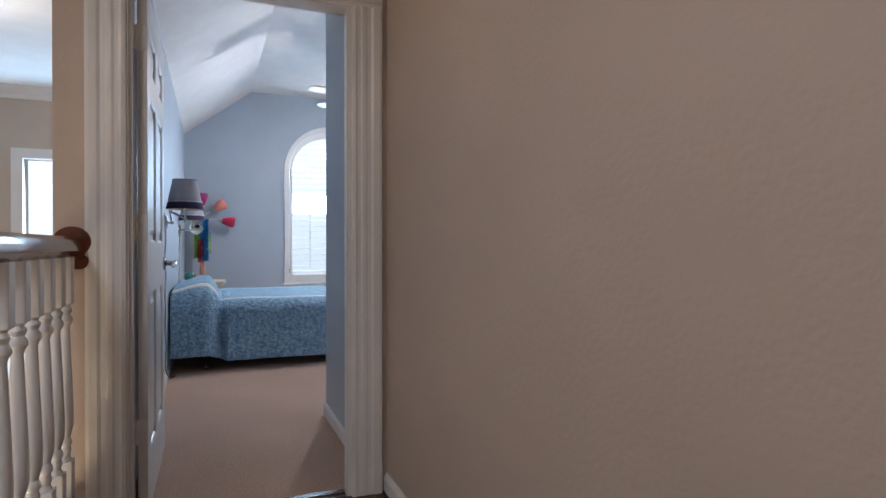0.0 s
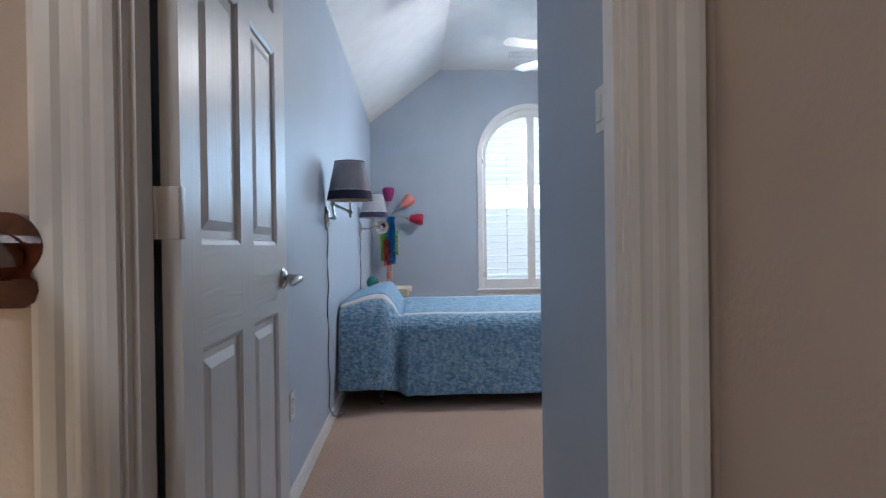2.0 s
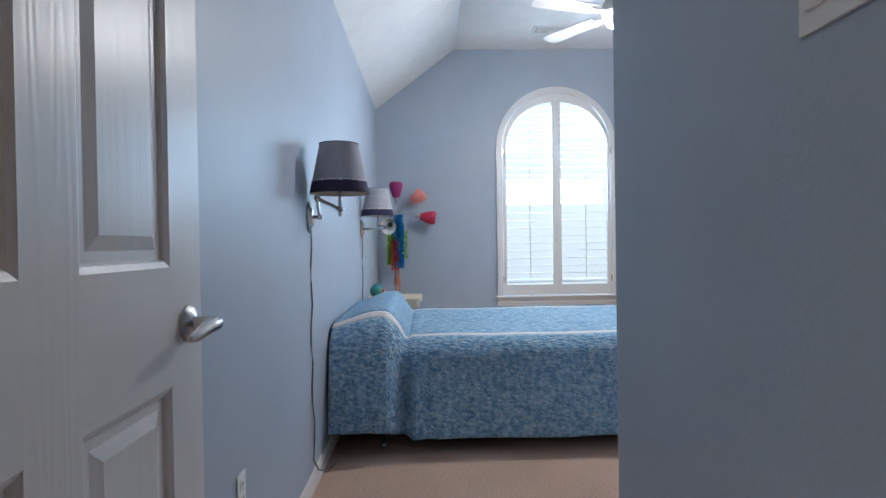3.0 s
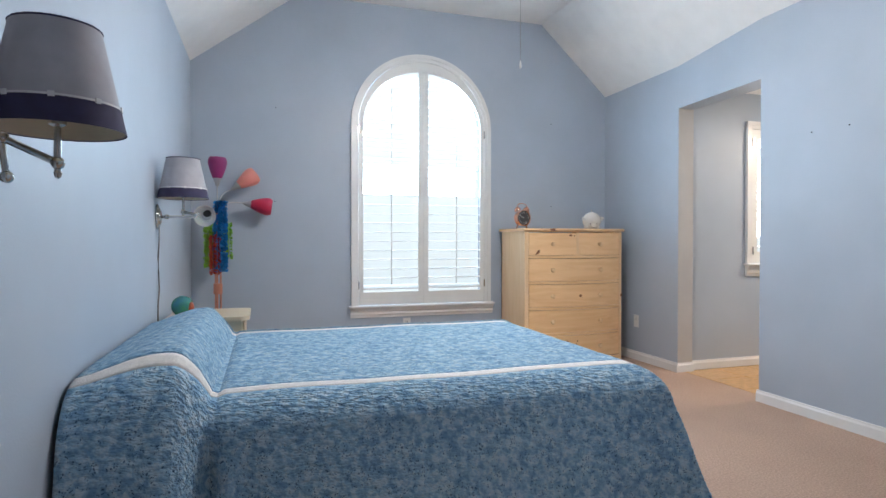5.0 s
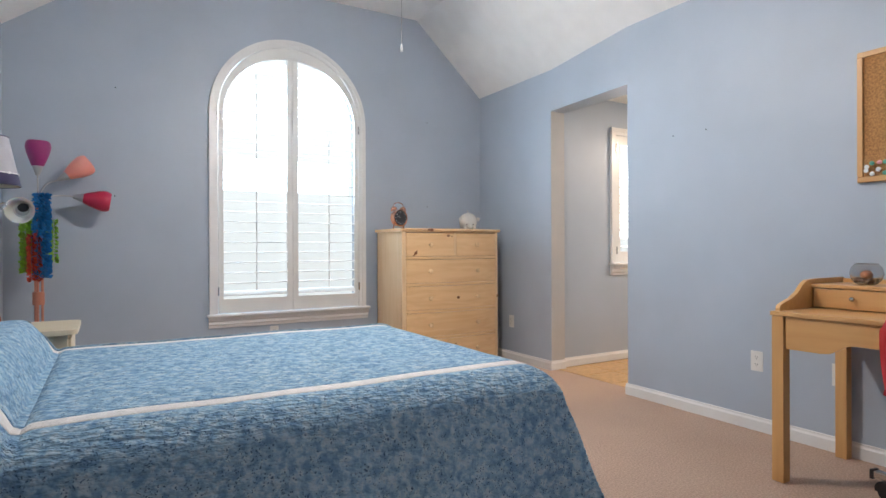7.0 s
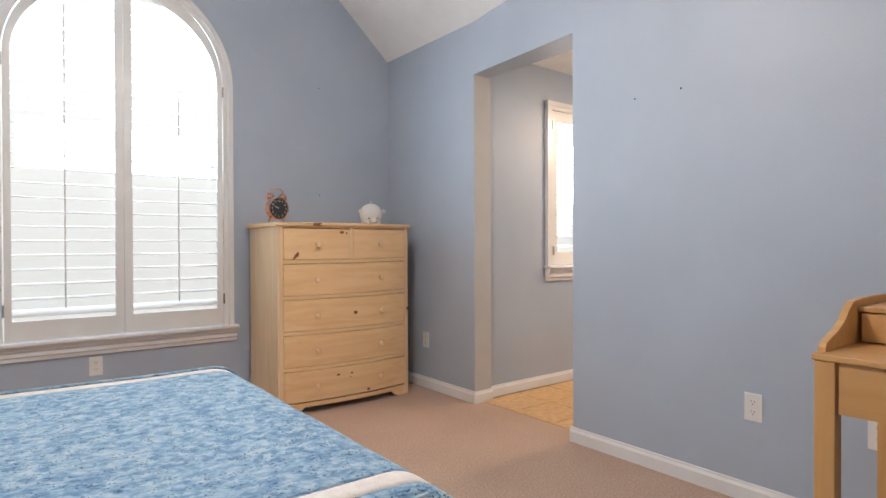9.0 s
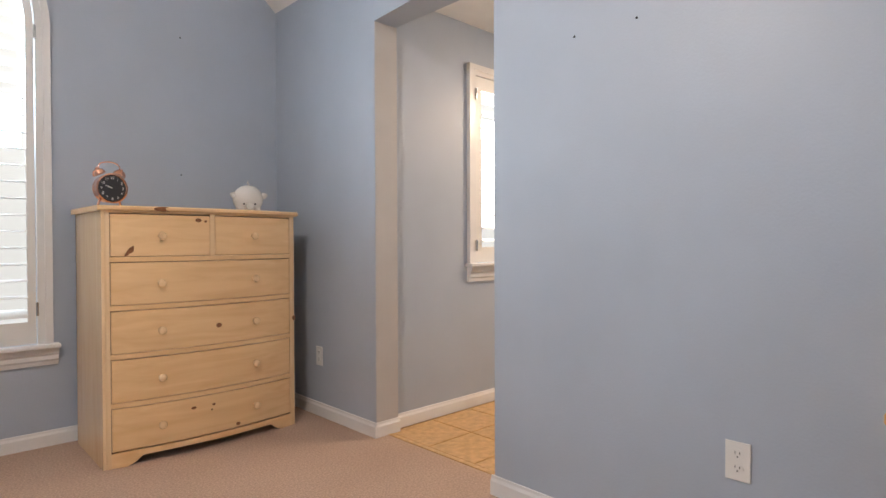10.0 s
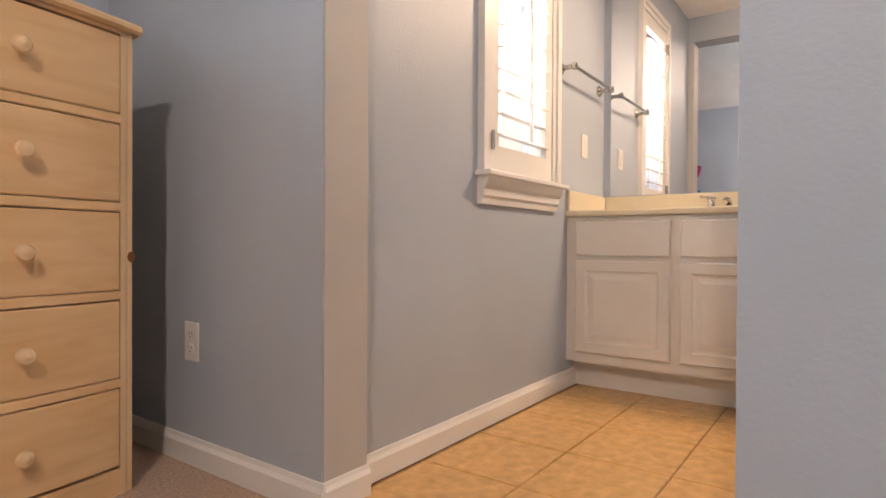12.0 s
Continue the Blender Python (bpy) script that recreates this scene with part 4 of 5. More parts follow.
IW = HWD - 0.034
centres = (1.092, 0.863, 0.634, 0.405, 0.176)
# dark sheet behind the drawers: the gaps' shade is put into its colour
part("carcass", box(-IW, IW, 0.0, 0.04, 0.06, 1.19), KNOT_GAP, ch)
for c in centres[1:]:
    part("rail", bowed(-IW - 0.002, IW + 0.002, c + 0.1035, c + 0.1275, 0.001, 0.02), PINE, ch)
part("top_rail", bowed(-IW - 0.002, IW + 0.002, 1.198, 1.2065, 0.001, 0.02, bev=0.0005), PINE, ch)
part("middle_stile", bowed(-0.012, 0.012, 0.99, 1.206, 0.001, 0.02, 4), PINE_V, ch)


def knob(x, z, parent):
    part("knob", lathe([(0.010, 0.0), (0.008, 0.010), (0.010, 0.014), (0.018, 0.020), (0.020, 0.027), (0.016, 0.034), (0.0, 0.038)], 18, pose(x, front(x) - 0.003, z, 90, 0, 0)), PINE_V, parent, smooth=True)


def knot(x, z, a, b_, parent, turn=0):
    bm = lathe([(1.0, 0.0), (0.9, 0.0006), (0.0, 0.0006)], 14, pose(x, front(x) - 0.0028, z, 90, turn, 0) @ Matrix.Diagonal((a, b_, 1, 1)))
    part("knot", bm, KNOT_GAP, parent, "dark brown knot")


for i, c in enumerate(centres):
    z0, z1 = c - 0.1004, c + 0.1014
    spans = ((-IW + 0.0025, -0.014), (0.014, IW - 0.0025)) if i == 0 else ((-IW + 0.0025, IW - 0.0025),)
    for xa, xb in spans:
        dr = part("drawer", bowed(xa, xb, z0 + 0.001, z1 - 0.001, 0.002, 0.03, 12), PINE, ch)
        for kx in ((xa + xb) / 2 - 0.012,) if i == 0 else (-0.25, 0.228):
            knob(kx, c, dr)
        if i == 0 and xa < 0:
            knot(-0.07, 1.17, 0.016, 0.010, dr)
            knot(-0.035, 1.165, 0.007, 0.006, dr)
            knot(-0.37, 1.025, 0.030, 0.012, dr, -40)
            knot(-0.39, 1.003, 0.012, 0.007, dr, -40)
        if i == 2:
            knot(0.03, 0.63, 0.015, 0.012, dr)
        if i == 4:
            for kx, kz, ka, kb in ((-0.10, 0.225, 0.013, 0.007), (0.0, 0.225, 0.008, 0.006), (0.13, 0.095, 0.012, 0.009), (-0.01, 0.20, 0.005, 0.005)):
                knot(kx, kz, ka, kb, dr)
bm = bmesh.new()
n = 28
xs = [-IW - 0.002 + (2 * IW + 0.004) * i / n for i in range(n + 1)]


def low(x):
    e = IW - abs(x)
    return 0.0 if e < 0.075 else 0.042 * smooth01(0.075, 0.13, e)


ring = [[bm.verts.new(p) for p in ((x, front(x), low(x)), (x, front(x), 0.069), (x, front(x) + 0.02, 0.069), (x, front(x) + 0.02, low(x)))] for x in xs]
for a, b_ in zip(ring, ring[1:]):
    for k in range(4):
        bm.faces.new((a[k], a[(k + 1) % 4], b_[(k + 1) % 4], b_[k]))
bm.faces.new(ring[0])
bm.faces.new(ring[-1])
part("plinth", bm, PINE, ch)
knot(IW + 0.03, 0.62, 0.010, 0.014, ch)
bm = lathe([(1, 0), (0.9, 0.0007), (0, 0.0007)], 12, pose(-0.24, front(-0.24) - 0.0225, 1.219, 90, 0, 0) @ Matrix.Diagonal((0.042, 0.0115, 1, 1)))
part("knot", bm, KNOT_GAP, ch, "dark brown knot")

# ---- on the chest: alarm clock and piggy bank ----
COPPER = material("polished_copper", (0.80, 0.42, 0.29), 0.14, 1.0, vary=0.05)
CFACE = material("clock_face", (0.03, 0.03, 0.035), 0.5)
WHITEM = material("white_print", (0.8, 0.8, 0.78), 0.5)
ck = thing("alarm_clock", pose(2.862, 8.20, 1.232, 0, 0, 10) @ Matrix.Scale(1.15, 4), "copper twin-bell alarm clock with a black dial", "alarm clock")
part("case", lathe([(0.0, 0.03), (0.05, 0.03), (0.062, 0.02), (0.064, -0.02), (0.066, -0.03), (0.060, -0.032), (0.056, -0.026), (0.0, -0.026)], 36, pose(0, 0, 0.088, -90, 0, 0)), COPPER, ck, "polished copper case", True)
dial = part("dial", lathe([(0.0, 0.0), (0.0565, 0.0), (0.0565, 0.001), (0, 0.001)], 32, pose(0, -0.0275, 0.088, 90, 0, 0)), CFACE, ck, "black dial with white numerals")
for h in range(1, 13):
    cu = bpy.data.curves.new("numeral", "FONT")
    cu.body, cu.size, cu.align_x, cu.align_y = str(h), 0.017, "CENTER", "CENTER"
    cu.materials.append(WHITEM)
    o = new("numeral", cu)
    o.parent = dial
    a = radians(90 - 30 * h)
    o.matrix_basis = pose(0.045 * math.cos(a), -0.0295, 0.088 + 0.045 * math.sin(a), 90, 0, 0)
for a, L in ((150, 0.022), (160, 0.032)):
    part("clock_hand", tube([(0, -0.030, 0.088), (L * math.cos(radians(a)), -0.030, 0.088 + L * math.sin(radians(a)))], 0.0012, 6), WHITEM, dial)
for s in (-1, 1):
    m = pose(s * 0.040, 0, 0.148, 0, s * 28, 0)
    part("bell", lathe([(0.027, 0.0), (0.026, 0.010), (0.018, 0.022), (0.005, 0.027), (0.004, 0.033), (0.0, 0.033)], 24, m), COPPER, ck, smooth=True)
    part("foot", tube([(s * 0.04, 0, 0.04), (s * 0.052, 0, 0.0)], [0.006, 0.004], 8), COPPER, ck)
pts = [(0.045 * math.cos(a), 0, 0.172 + 0.034 * math.sin(a) ** 0.6) for a in [math.pi * k / 14 for k in range(15)]]
part("carry_loop", tube(pts, 0.003, 6), COPPER, ck, smooth=True)

PORC = material("white_porcelain", (0.74, 0.72, 0.68), 0.25, vary=0.04, bump=0.3, bump_scale=90)
pg = thing("piggy_bank", pose(3.593, 8.19, 1.232, 0, 0, -18) @ Matrix.Scale(1.1, 4), "white ceramic pig-shaped money bank", "money bank")
bm = bmesh.new()
bmesh.ops.create_uvsphere(bm, u_segments=32, v_segments=20, radius=0.075, matrix=Matrix.LocRotScale((0, 0, 0.076), None, (1.05, 1.08, 1.0)))
part("body", bm, PORC, pg, smooth=True)
for s in (-1, 1):
    bm = lathe([(0.0, 0.0), (0.016, 0.002), (0.018, 0.010), (0.010, 0.024), (0.0, 0.030)], 14, pose(s * 0.068, -0.040, 0.090, 15, s * 72, 0) @ Matrix.Diagonal((1, 0.5, 1, 1)))
    part("ear", bm, PORC, pg, smooth=True)
    bm = bmesh.new()
    bmesh.ops.create_uvsphere(bm, u_segments=10, v_segments=8, radius=0.005, matrix=Matrix.Translation((s * 0.028, -0.070, 0.046)))
    part("eye", bm, CFACE, pg, smooth=True)
    for y in (-0.04, 0.04):
        part("leg", lathe([(0.016, 0), (0.020, 0.03), (0, 0.03)], 12, pose(s * 0.04, y, 0)), PORC, pg, smooth=True)
part("snout", lathe([(0.0, 0.0), (0.020, 0.0), (0.018, 0.012), (0.0, 0.014)], 18, pose(0, -0.066, 0.034, 90, 0, 0)), PORC, pg, smooth=True)
part("tail", tube([(0.0, 0.01, 0.146), (0.005, 0.01, 0.158), (-0.003, 0.012, 0.166), (0.003, 0.012, 0.174)], 0.005, 8), PORC, pg, smooth=True)

# ---- desk, chair, bowl, pinboard ----
dk = thing("desk", (3.243, 5.096, 0), "beech writing desk with a small drawer gallery", "desk")
DL, DD = 1.20, 0.615
part("top", box(-0.004, DD, -DL, 0.004, 0.752, 0.772, 0.004), BEECH, dk)
for x in (0.0, DD - 0.056):
    for y in (-DL + 0.012, -0.055):
        part("leg", box(x, x + 0.053, y, y + 0.053, 0, 0.752, 0.003), BEECH_V, dk)
for x in (0.006, DD - 0.03):
    def dip(y):
        e = min(-0.062 - y, y + DL - 0.058)
        return 0.145 - 0.05 * smooth01(0.16, 0.27, e)
    ys = [-0.062 - (DL - 0.12) * i / 30 for i in range(31)]
    bm = extrude([(-0.062, 0.752)] + [(y, 0.752 - dip(y)) for y in ys] + [(ys[-1], 0.752)], "x", x, x + 0.02)
    part("apron", bm, BEECH, dk)
part("side_apron", box(0.062, DD - 0.065, -0.045, -0.025, 0.63, 0.752, 0.002), BEECH, dk)
prof = [(0.035, 0.772), (0.035, 0.785), (0.045, 0.798), (0.07, 0.806), (0.14, 0.826), (0.19, 0.850), (0.235, 0.888), (0.27, 0.905), (0.36, 0.910), (0.61, 0.910), (0.61, 0.772)]
for y in (0.0, -DL + 0.03):
    part("gallery_side", extrude(prof, "y", y - 0.02, y), BEECH, dk)
part("gallery_shelf", box(0.30, 0.61, -DL + 0.03, -0.02, 0.870, 0.886, 0.002), BEECH, dk)
part("gallery_back", box(0.597, 0.6105, -DL + 0.03, -0.02, 0.772, 0.905, 0.002), BEECH, dk)
for k in range(3):
    ya = -0.03 - k * 0.38
    dr = part("small_drawer", box(0.30, 0.317, ya - 0.345, ya, 0.777, 0.865, 0.002), BEECH, dk)
    part("knob", lathe([(0.005, 0), (0.005, 0.008), (0.011, 0.014), (0.009, 0.022), (0, 0.024)], 12, pose(0.30, ya - 0.172, 0.826, 0, -90, 0)), CHROME, dr, smooth=True)
    part("divider", box(0.298, 0.60, ya - 0.370, ya - 0.350, 0.772, 0.87), BEECH_V, dk)

bw = thing("glass_bowl", (3.69, 4.905, 0.886), "round glass bowl with pebbles and an orange shell", "bowl")
o = part("bowl", lathe([(0.0, 0.0), (0.035, 0.0), (0.058, 0.02), (0.068, 0.05), (0.060, 0.08), (0.044, 0.096), (0.047, 0.10), (0.042, 0.098), (0.057, 0.079), (0.065, 0.05), (0.055, 0.022), (0.033, 0.003), (0.0, 0.003)], 32), GLASS, bw, "clear glass bowl", True)
o.visible_shadow = False
bm = bmesh.new()
rnd = random.Random(5)
for k in range(46):
    a, r = rnd.uniform(0, 6.28), 0.045 * math.sqrt(rnd.random())
    bmesh.ops.create_icosphere(bm, subdivisions=1, radius=rnd.uniform(0.006, 0.011), matrix=Matrix.Translation((r * math.cos(a), r * math.sin(a), rnd.uniform(0.010, 0.026))))
part("pebbles", bm, material("brown_pebbles", (0.16, 0.10, 0.07), 0.6, vary=0.3, scale=40), bw, smooth=True)
bm = bmesh.new()
bmesh.ops.create_icosphere(bm, subdivisions=2, radius=0.026, matrix=Matrix.LocRotScale((0.0, 0.0, 0.045), None, (1, 1, 0.8)))
part("shell", bm, material("orange_shell", (0.55, 0.22, 0.09), 0.5, vary=0.2, scale=60), bw, smooth=True)

REDP = material("red_plastic", (0.48, 0.02, 0.03), 0.35, vary=0.03)
cr_ = thing("desk_chair", (3.40, 4.42, 0, 0, 0, -4), "red plastic swivel desk chair with a black base", "chair")
bm = bmesh.new()
rows_ = []
for i in range(15):
    u = i / 14
    if u < 0.5:
        x, z = 0.20 - 0.80 * u, 0.455 - 0.03 * math.sin(u * math.pi * 2)
    else:
        v = (u - 0.5) / 0.5
        x, z = -0.20 - 0.075 * v - 0.03 * math.sin(v * math.pi), 0.455 + 0.40 * v
    row = []
    for j in range(13):
        w = (j / 12 - 0.5) * 2
        half = 0.215 - 0.03 * abs(u - 0.55) - (0.05 * smooth01(0.85, 1.0, u))
        y = w * half
        curl = 0.035 * abs(w) ** 3
        row.append(bm.verts.new((x + (curl if u > 0.5 else 0), y, z + (curl if u <= 0.5 else 0))))
    rows_.append(row)
for a, b_ in zip(rows_, rows_[1:]):
    for j in range(12):
        bm.faces.new((a[j], a[j + 1], b_[j + 1], b_[j]))
sh = part("seat_shell", bm, REDP, cr_, "glossy red moulded plastic shell", True)
so = sh.modifiers.new("thick", "SOLIDIFY")
so.thickness = 0.012
part("gas_column", tube([(0, 0, 0.08), (0, 0, 0.44)], 0.022, 16), BLACKM, cr_, smooth=True)
part("seat_plate", box(-0.10, 0.10, -0.08, 0.08, 0.415, 0.435, 0.005), BLACKM, cr_)
for k in range(5):
    m = pose(0, 0, 0, 0, 0, 72 * k + 12)
    bm = box(0.02, 0.36, -0.019, 0.019, 0.078, 0.108, 0.004)
    lg = part("base_arm", bm, CHROME, cr_, "brushed grey metal bar", at=m)
    part("end_cap", box(0.36, 0.374, -0.021, 0.021, 0.070, 0.111, 0.003), BLACKM, lg)
    part("caster_hood", extrude([(0.315 + 0.036 * math.cos(radians(q)), 0.040 + 0.036 * math.sin(radians(q))) for q in range(-20, 201, 20)], "y", -0.024, 0.024), BLACKM, lg, smooth=True)
    for o2 in (-1, 1):
        part("caster", lathe([(0.0, -0.009), (0.024, -0.009), (0.027, -0.004), (0.027, 0.004), (0.024, 0.009), (0.0, 0.009)], 16, pose(0.315, 0.014 * o2, 0.027, 90, 0, 0)), BLACKM, lg, smooth=True)

CORKM = material("cork", (0.50, 0.25, 0.09), 0.9, vary=0.2, scale=120, bump=0.5, bump_scale=260)
cb = thing("cork_board", (EASTR, 4.575, 1.703), "cork pinboard in a wooden frame with push pins", "pinboard")
part("cork", box(-0.014, -0.002, -0.42, 0.42, -0.30, 0.30), CORKM, cb)
for a in ((-0.44, 0.44, 0.295, 0.322), (-0.44, 0.44, -0.322, -0.295)):
    part("frame_rail", box(-0.024, 0, a[0], a[1], a[2], a[3], 0.003), BEECH, cb)
for a in ((0.415, 0.4405), (-0.4405, -0.415)):
    part("frame_stile", box(-0.0245, 0, a[0], a[1], -0.2945, 0.2945, 0.003), BEECH_V, cb)
pins = [material("pin_" + nm, c, 0.3) for nm, c in (("blue", (0.05, 0.25, 0.5)), ("white", (0.8, 0.8, 0.78)), ("pink", (0.7, 0.3, 0.3)), ("green", (0.08, 0.3, 0.2)))]
rnd = random.Random(8)
for k in range(26):
    y, z = 0.40 - 0.026 * (k % 13) - rnd.uniform(0, 0.01), -0.285 + 0.036 * (k // 13) + rnd.uniform(0, 0.02)
    part("push_pin", lathe([(0.0, 0.0), (0.004, 0.0), (0.004, 0.008), (0.010, 0.012), (0.011, 0.018), (0.0, 0.02)], 10, pose(-0.014, y, z, 0, -90, 0)), pins[rnd.randrange(4)], cb, smooth=True)


# ---- outlets, switches, nails ----
def outlet(m):
    o_ = thing("wall_outlet", m, "white duplex power outlet low on the wall", "outlet", "wall outlets")
    part("plate", box(-0.036, 0.036, -0.005, 0.0, -0.058, 0.058, 0.002), PLASTIC, o_)
    for s in (-1, 1):
        sk = part("socket", lathe([(0.0, 0.0), (0.0165, 0.0), (0.0165, 0.002), (0.0, 0.002)], 20, pose(0, -0.005, s * 0.021, 90, 0, 0)), PLASTIC, o_)
        bm = box(-0.0075, -0.0055, -0.0082, -0.0072, s * 0.021 + 0.001, s * 0.021 + 0.009)
        box(0.0055, 0.0075, -0.0082, -0.0072, s * 0.021 + 0.001, s * 0.021 + 0.008, bm=bm)
        box(-0.002, 0.002, -0.0082, -0.0072, s * 0.021 - 0.009, s * 0.021 - 0.005, bm=bm)
        part("slots", bm, DARK, sk)


outlet(pose(EASTR, 5.54, 0.402, 0, 0, -90))
outlet(pose(EASTR, 5.105, 0.40, 0, 0, -90))
outlet(pose(EAST, 7.965, 0.364, 0, 0, -90))
outlet(pose(1.836, NORTH, 0.352))
outlet(pose(0.0, 3.825, 0.418, 0, 0, 90))

sw = thing("light_switch", pose(1.01, 2.812, 1.425, 0, 0, -90), "white double rocker light switch by the door", "light switch")
part("plate", box(-0.058, 0.058, -0.006, 0, -0.058, 0.058, 0.002), PLASTIC, sw)
for x in (-0.023, 0.023):
    part("rocker", extrude([(-0.006, -0.033), (-0.012, -0.033), (-0.007, 0.033), (-0.006, 0.033)], "x", x - 0.016, x + 0.016), PLASTIC, sw)
for p, m in (((EASTR, 6.104, 1.803), -90), ((EASTR, 5.861, 1.803), -90), ((0.677, NORTH, 2.267), 0), ((3.318, NORTH, 2.286), 0), ((3.318, NORTH, 1.465), 0), ((0.669, NORTH, 1.46), 0)):
    nl = thing("nail", pose(*p, 0, 0, m), "small dark nail stuck in the painted wall", "nail", "nails in the walls")
    part("head", lathe([(0.003, 0.0), (0.0045, 0.004), (0.0, 0.006)], 10, pose(0, 0, 0, 90, 0, 0)), DARK, nl)

# ---- ceiling fan and vent ----
FANW = material("white_fan_paint", (0.80, 0.79, 0.77), 0.35, vary=0.02)
fan = thing("ceiling_fan", (1.90, 6.10, 3.265), "white ceiling fan with a light kit and pull chain", "ceiling fan")
part("canopy", lathe([(0.07, 0.0), (0.07, -0.03), (0.03, -0.07), (0.0, -0.07)], 24), FANW, fan, smooth=True)
part("downrod", tube([(0, 0, -0.06), (0, 0, -0.46)], 0.013, 12), FANW, fan, smooth=True)
part("motor", lathe([(0.0, -0.44), (0.05, -0.44), (0.10, -0.48), (0.12, -0.52), (0.12, -0.57), (0.08, -0.60), (0.0, -0.60)], 32), FANW, fan, smooth=True)
SHG = material("frosted_bowl", (0.85, 0.82, 0.75), 0.4)
sg = SHG.node_tree.nodes["Principled BSDF"]
sg.inputs["Emission Color"].default_value = (1, 0.93, 0.82, 1)
sg.inputs["Emission Strength"].default_value = 1.2
part("light_bowl", shell([(0.085, -0.605), (0.10, -0.62), (0.085, -0.65), (0.06, -0.66)], 28), SHG, fan, "glowing frosted glass bowl", True)
for k in range(5):
    a = 72 * k + 54
    bl = part("blade", extrude([(0.20, -0.05), (0.62, -0.068), (0.66, -0.05), (0.67, 0.0), (0.66, 0.05), (0.62, 0.068), (0.20, 0.05)], "z", -0.003, 0.003), FANW, fan, at=pose(0, 0, -0.565, 0, 0, a) @ pose(0, 0, 0, 10, 0, 0))
    part("blade_iron", box(0.10, 0.24, -0.02, 0.02, -0.014, -0.0035, 0.003), FANW, bl)
part("pull_chain", tube([(-0.02, 0.03, -0.60), (-0.02, 0.03, -1.19)], 0.0016, 6), CHROME, fan)
part("chain_ball", lathe([(0.0, -1.235), (0.006, -1.23), (0.007, -1.22), (0.004, -1.20), (0.0, -1.19)], 12, pose(-0.02, 0.03, 0)), FANW, fan, smooth=True)
cv = thing("ceiling_vent", (1.80, 7.9, 3.265), "white ceiling air vent with slats", "vent")
bm = box(-0.16, 0.16, -0.09, -0.075, -0.01, 0.0)
box(-0.16, 0.16, 0.075, 0.09, -0.01, 0.0, bm=bm)
box(-0.16, -0.145, -0.075, 0.075, -0.01, 0.0, bm=bm)
box(0.145, 0.16, -0.075, 0.075, -0.01, 0.0, bm=bm)
part("frame", bm, FANW, cv)
for k in range(9):
    part("slat", extrude([(-0.128 + k * 0.032, -0.001), (-0.126 + k * 0.032, -0.001), (-0.112 + k * 0.032, -0.012), (-0.114 + k * 0.032, -0.012)], "y", -0.075, 0.075), FANW, cv)

# ---- bathroom furniture ----
MARBLE = material("cultured_marble", (0.74, 0.66, 0.50), 0.2, vary=0.05, scale=4)
VAN = material("vanity_paint", (0.76, 0.73, 0.69), 0.35, vary=0.02)
VX = 5.475
va = thing("vanity", (VX, BN, 0), "white painted bathroom vanity with raised panel doors", "vanity")
part("carcass", box(0.018, BE - VX, -1.80, 0.0, 0.125, 0.785), VAN, va)
part("toe_kick", box(0.085, 0.12, -1.80, 0.0, 0.0, 0.125), VAN, va)
bm = box(0.001, 0.0175, -1.8, 0.0, 0.125, 0.785)
part("face_frame", bm, VAN, va)


def raised(y0, y1, z0, z1, flat):
    bm = bmesh.new()
    loops = []
    steps = ((0.0, 0.0), (0.0, -0.014), (0.005, -0.019), (1.0, -0.019)) if flat else ((0.0, 0.0), (0.0, -0.014), (0.005, -0.019), (0.045, -0.019), (0.052, -0.011), (0.062, -0.011), (0.085, -0.018))
    for ins, x in steps:
        if ins == 1.0:
            continue
        loops.append([bm.verts.new((x, yy, zz)) for yy, zz in ((y0 + ins, z0 + ins), (y1 - ins, z0 + ins), (y1 - ins, z1 - ins), (y0 + ins, z1 - ins))])
    for p, q in zip(loops, loops[1:]):
        for k in range(4):
            bm.faces.new((p[k], p[(k + 1) % 4], q[(k + 1) % 4], q[k]))
    bm.faces.new(loops[-1])
    return bm


for k in range(3):
    y1 = -0.05 - k * 0.452
    part("drawer_front", raised(y1 - 0.410, y1, 0.610, 0.762, True), VAN, va)
    part("cabinet_door", raised(y1 - 0.410, y1, 0.172, 0.588, False), VAN, va)
ct = thing("countertop", (VX, BN, 0.786), "cream cultured marble vanity top with backsplash", "countertop")
part("slab", box(-0.022, BE - VX, -1.82, 0.0, 0.0, 0.028, 0.006), MARBLE, ct)
part("backsplash", box(BE - VX - 0.018, BE - VX, -1.82, -0.02, 0.028, 0.122, 0.004), MARBLE, ct)
part("side_splash", box(-0.015, BE - VX - 0.018, -0.019, 0.0, 0.028, 0.122, 0.004), MARBLE, ct)
MIRR = bpy.data.materials.new("mirror_silver")
MIRR.use_nodes = True
mb = MIRR.node_tree.nodes["Principled BSDF"]
mb.inputs["Base Color"].default_value = (0.92, 0.92, 0.92, 1)
mb.inputs["Metallic"].default_value, mb.inputs["Roughness"].default_value = 1.0, 0.0
mi = thing("wall_mirror", (BE, BN, 0.912), "large frameless mirror over the vanity", "mirror")
part("mirror_glass", box(-0.006, 0.0, -1.80, -0.04, 0.0, 1.10), MIRR, mi)
fc = thing("faucet", (VX + 0.37, BN - 0.62, 0.814), "chrome two-handle bathroom faucet", "faucet")
part("base", box(-0.025, 0.025, -0.08, 0.08, 0.0, 0.014, 0.005), CHROME, fc)
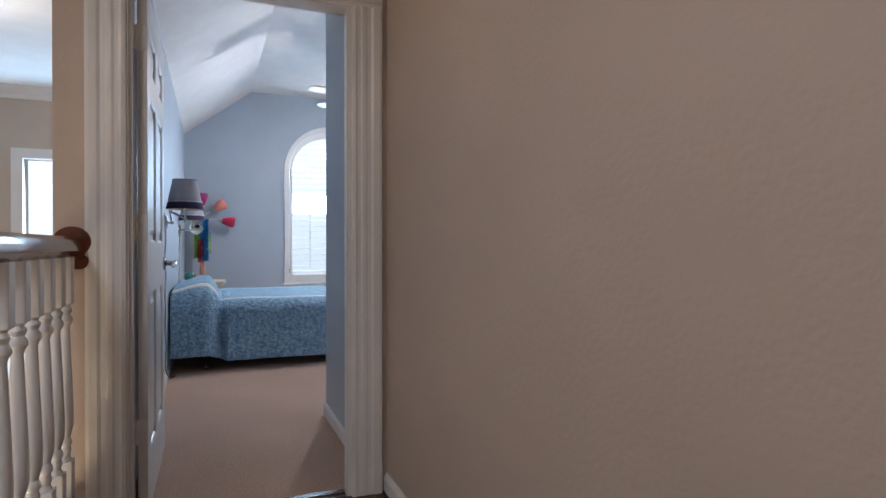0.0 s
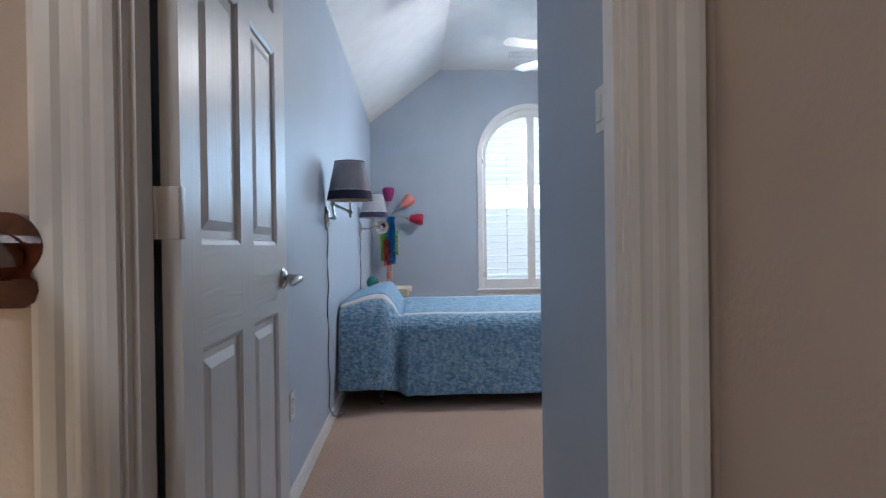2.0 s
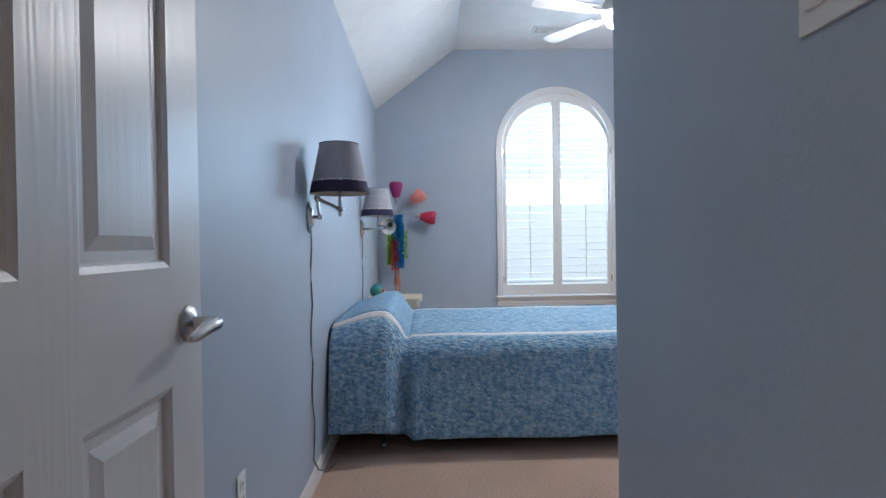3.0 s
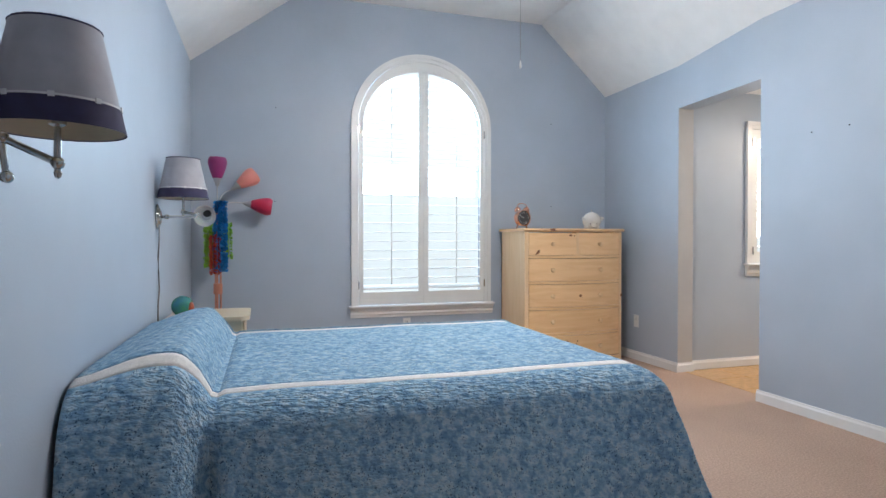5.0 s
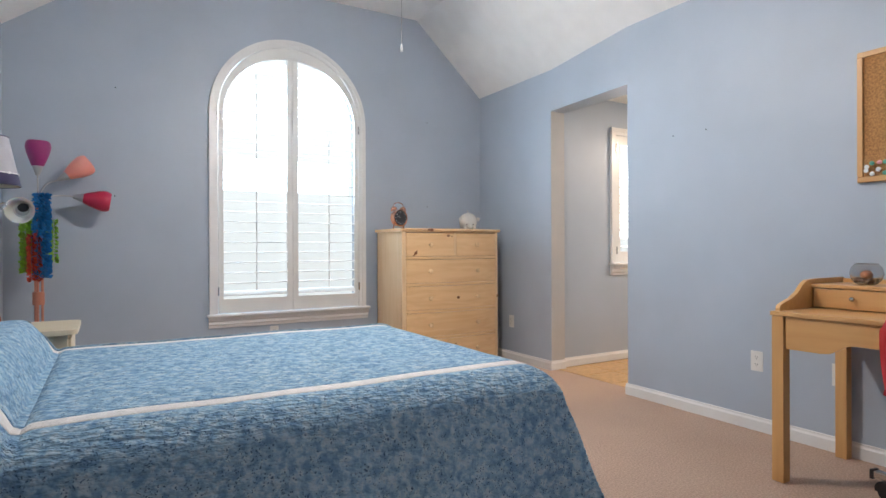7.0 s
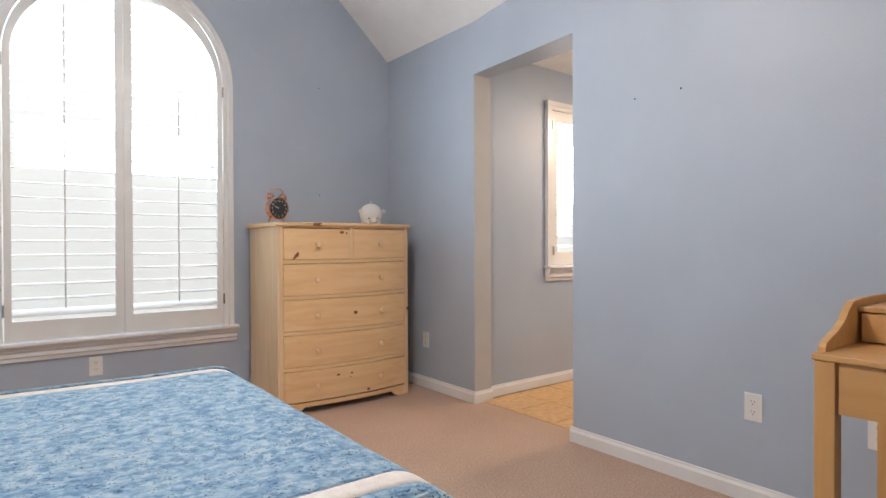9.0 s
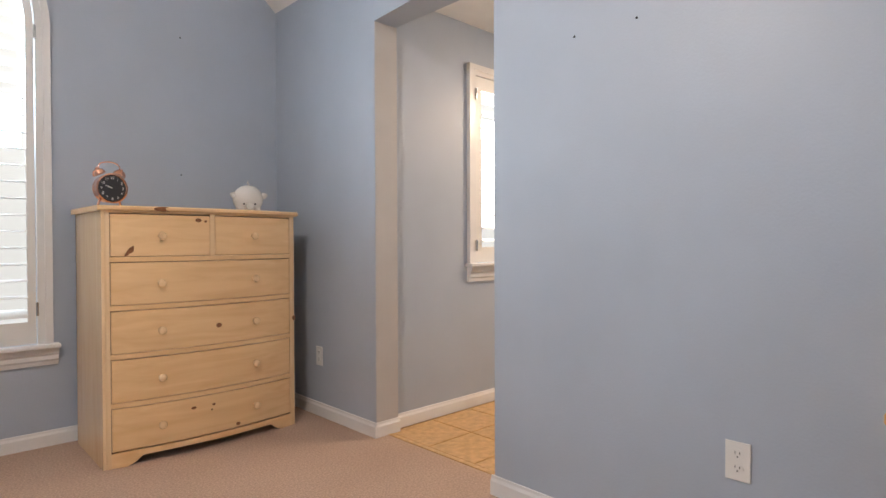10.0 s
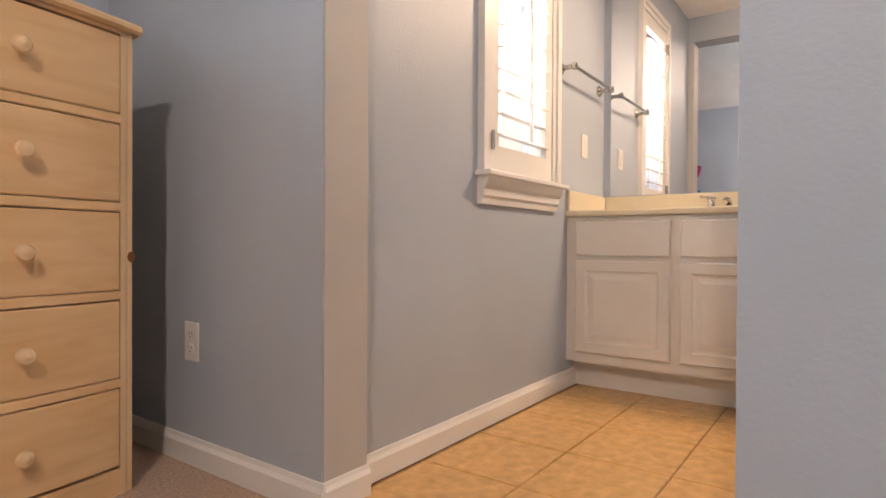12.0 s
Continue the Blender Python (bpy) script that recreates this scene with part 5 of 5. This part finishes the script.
part("spout", tube([(0, 0, 0.01), (-0.005, 0, 0.035), (-0.04, 0, 0.05), (-0.09, 0, 0.045), (-0.105, 0, 0.035)], [0.014, 0.013, 0.012, 0.011, 0.010], 12), CHROME, fc, smooth=True)
for s in (-1, 1):
    part("handle", lathe([(0.018, 0.012), (0.014, 0.05), (0.020, 0.056), (0.020, 0.066), (0.0, 0.072)], 16, pose(0, s * 0.075, 0)), CHROME, fc, smooth=True)
    part("handle_lever", tube([(0, s * 0.075, 0.064), (-0.02, s * 0.12, 0.07)], 0.006, 8), CHROME, fc, smooth=True)
tb = thing("towel_bar", (0, BN, 1.45), "chrome towel bar on the bathroom wall", "towel rail")
for x in (5.39, 5.86):
    part("post", lathe([(0.0, 0), (0.028, 0), (0.028, 0.006), (0.018, 0.014), (0.011, 0.022), (0.011, 0.055), (0.016, 0.060), (0.016, 0.078), (0.0, 0.082)], 20, pose(x, 0, 0, 90, 0, 0)), CHROME, tb, smooth=True)
part("bar", tube([(5.39, -0.068, 0.0), (5.86, -0.068, 0.0)], 0.008, 12), CHROME, tb, smooth=True)
bs = thing("light_switch", (5.67, BN, 1.14), "white single switch plate on the bathroom wall", "light switch")
part("plate", box(-0.036, 0.036, -0.006, 0, -0.058, 0.058, 0.002), PLASTIC, bs)
part("rocker", box(-0.016, 0.016, -0.009, -0.006, -0.033, 0.033, 0.001), PLASTIC, bs)
bl_ = thing("ceiling_light", (5.0, 6.45, 2.44), "round flush ceiling light in the bathroom", "ceiling light")
part("diffuser", lathe([(0.14, 0.0), (0.14, -0.02), (0.11, -0.06), (0.0, -0.08)], 28), SHG, bl_, smooth=True)

# ---- bathroom floor tiles ----
fb = bpy.data.objects["floor_bath"]
for i in range(7):
    for j in range(7):
        x0, y1 = 4.05 + 0.32 * i, 7.42 + 0.32 - 0.32 * j
        xa, xb, ya, yb = x0 + 0.0025, min(x0 + 0.3175, BE), max(y1 - 0.3175, BS), min(y1 - 0.0025, BN)
        if xb - xa < 0.05 or yb - ya < 0.03:
            continue
        part("tile", box(xa, xb, ya, yb, -0.012, 0.0, 0.002, seg=1), TILE, fb)
part("transition_strip", box(4.015, 4.048, 6.495, 7.402, -0.01, 0.003, 0.003), TILE, fb)
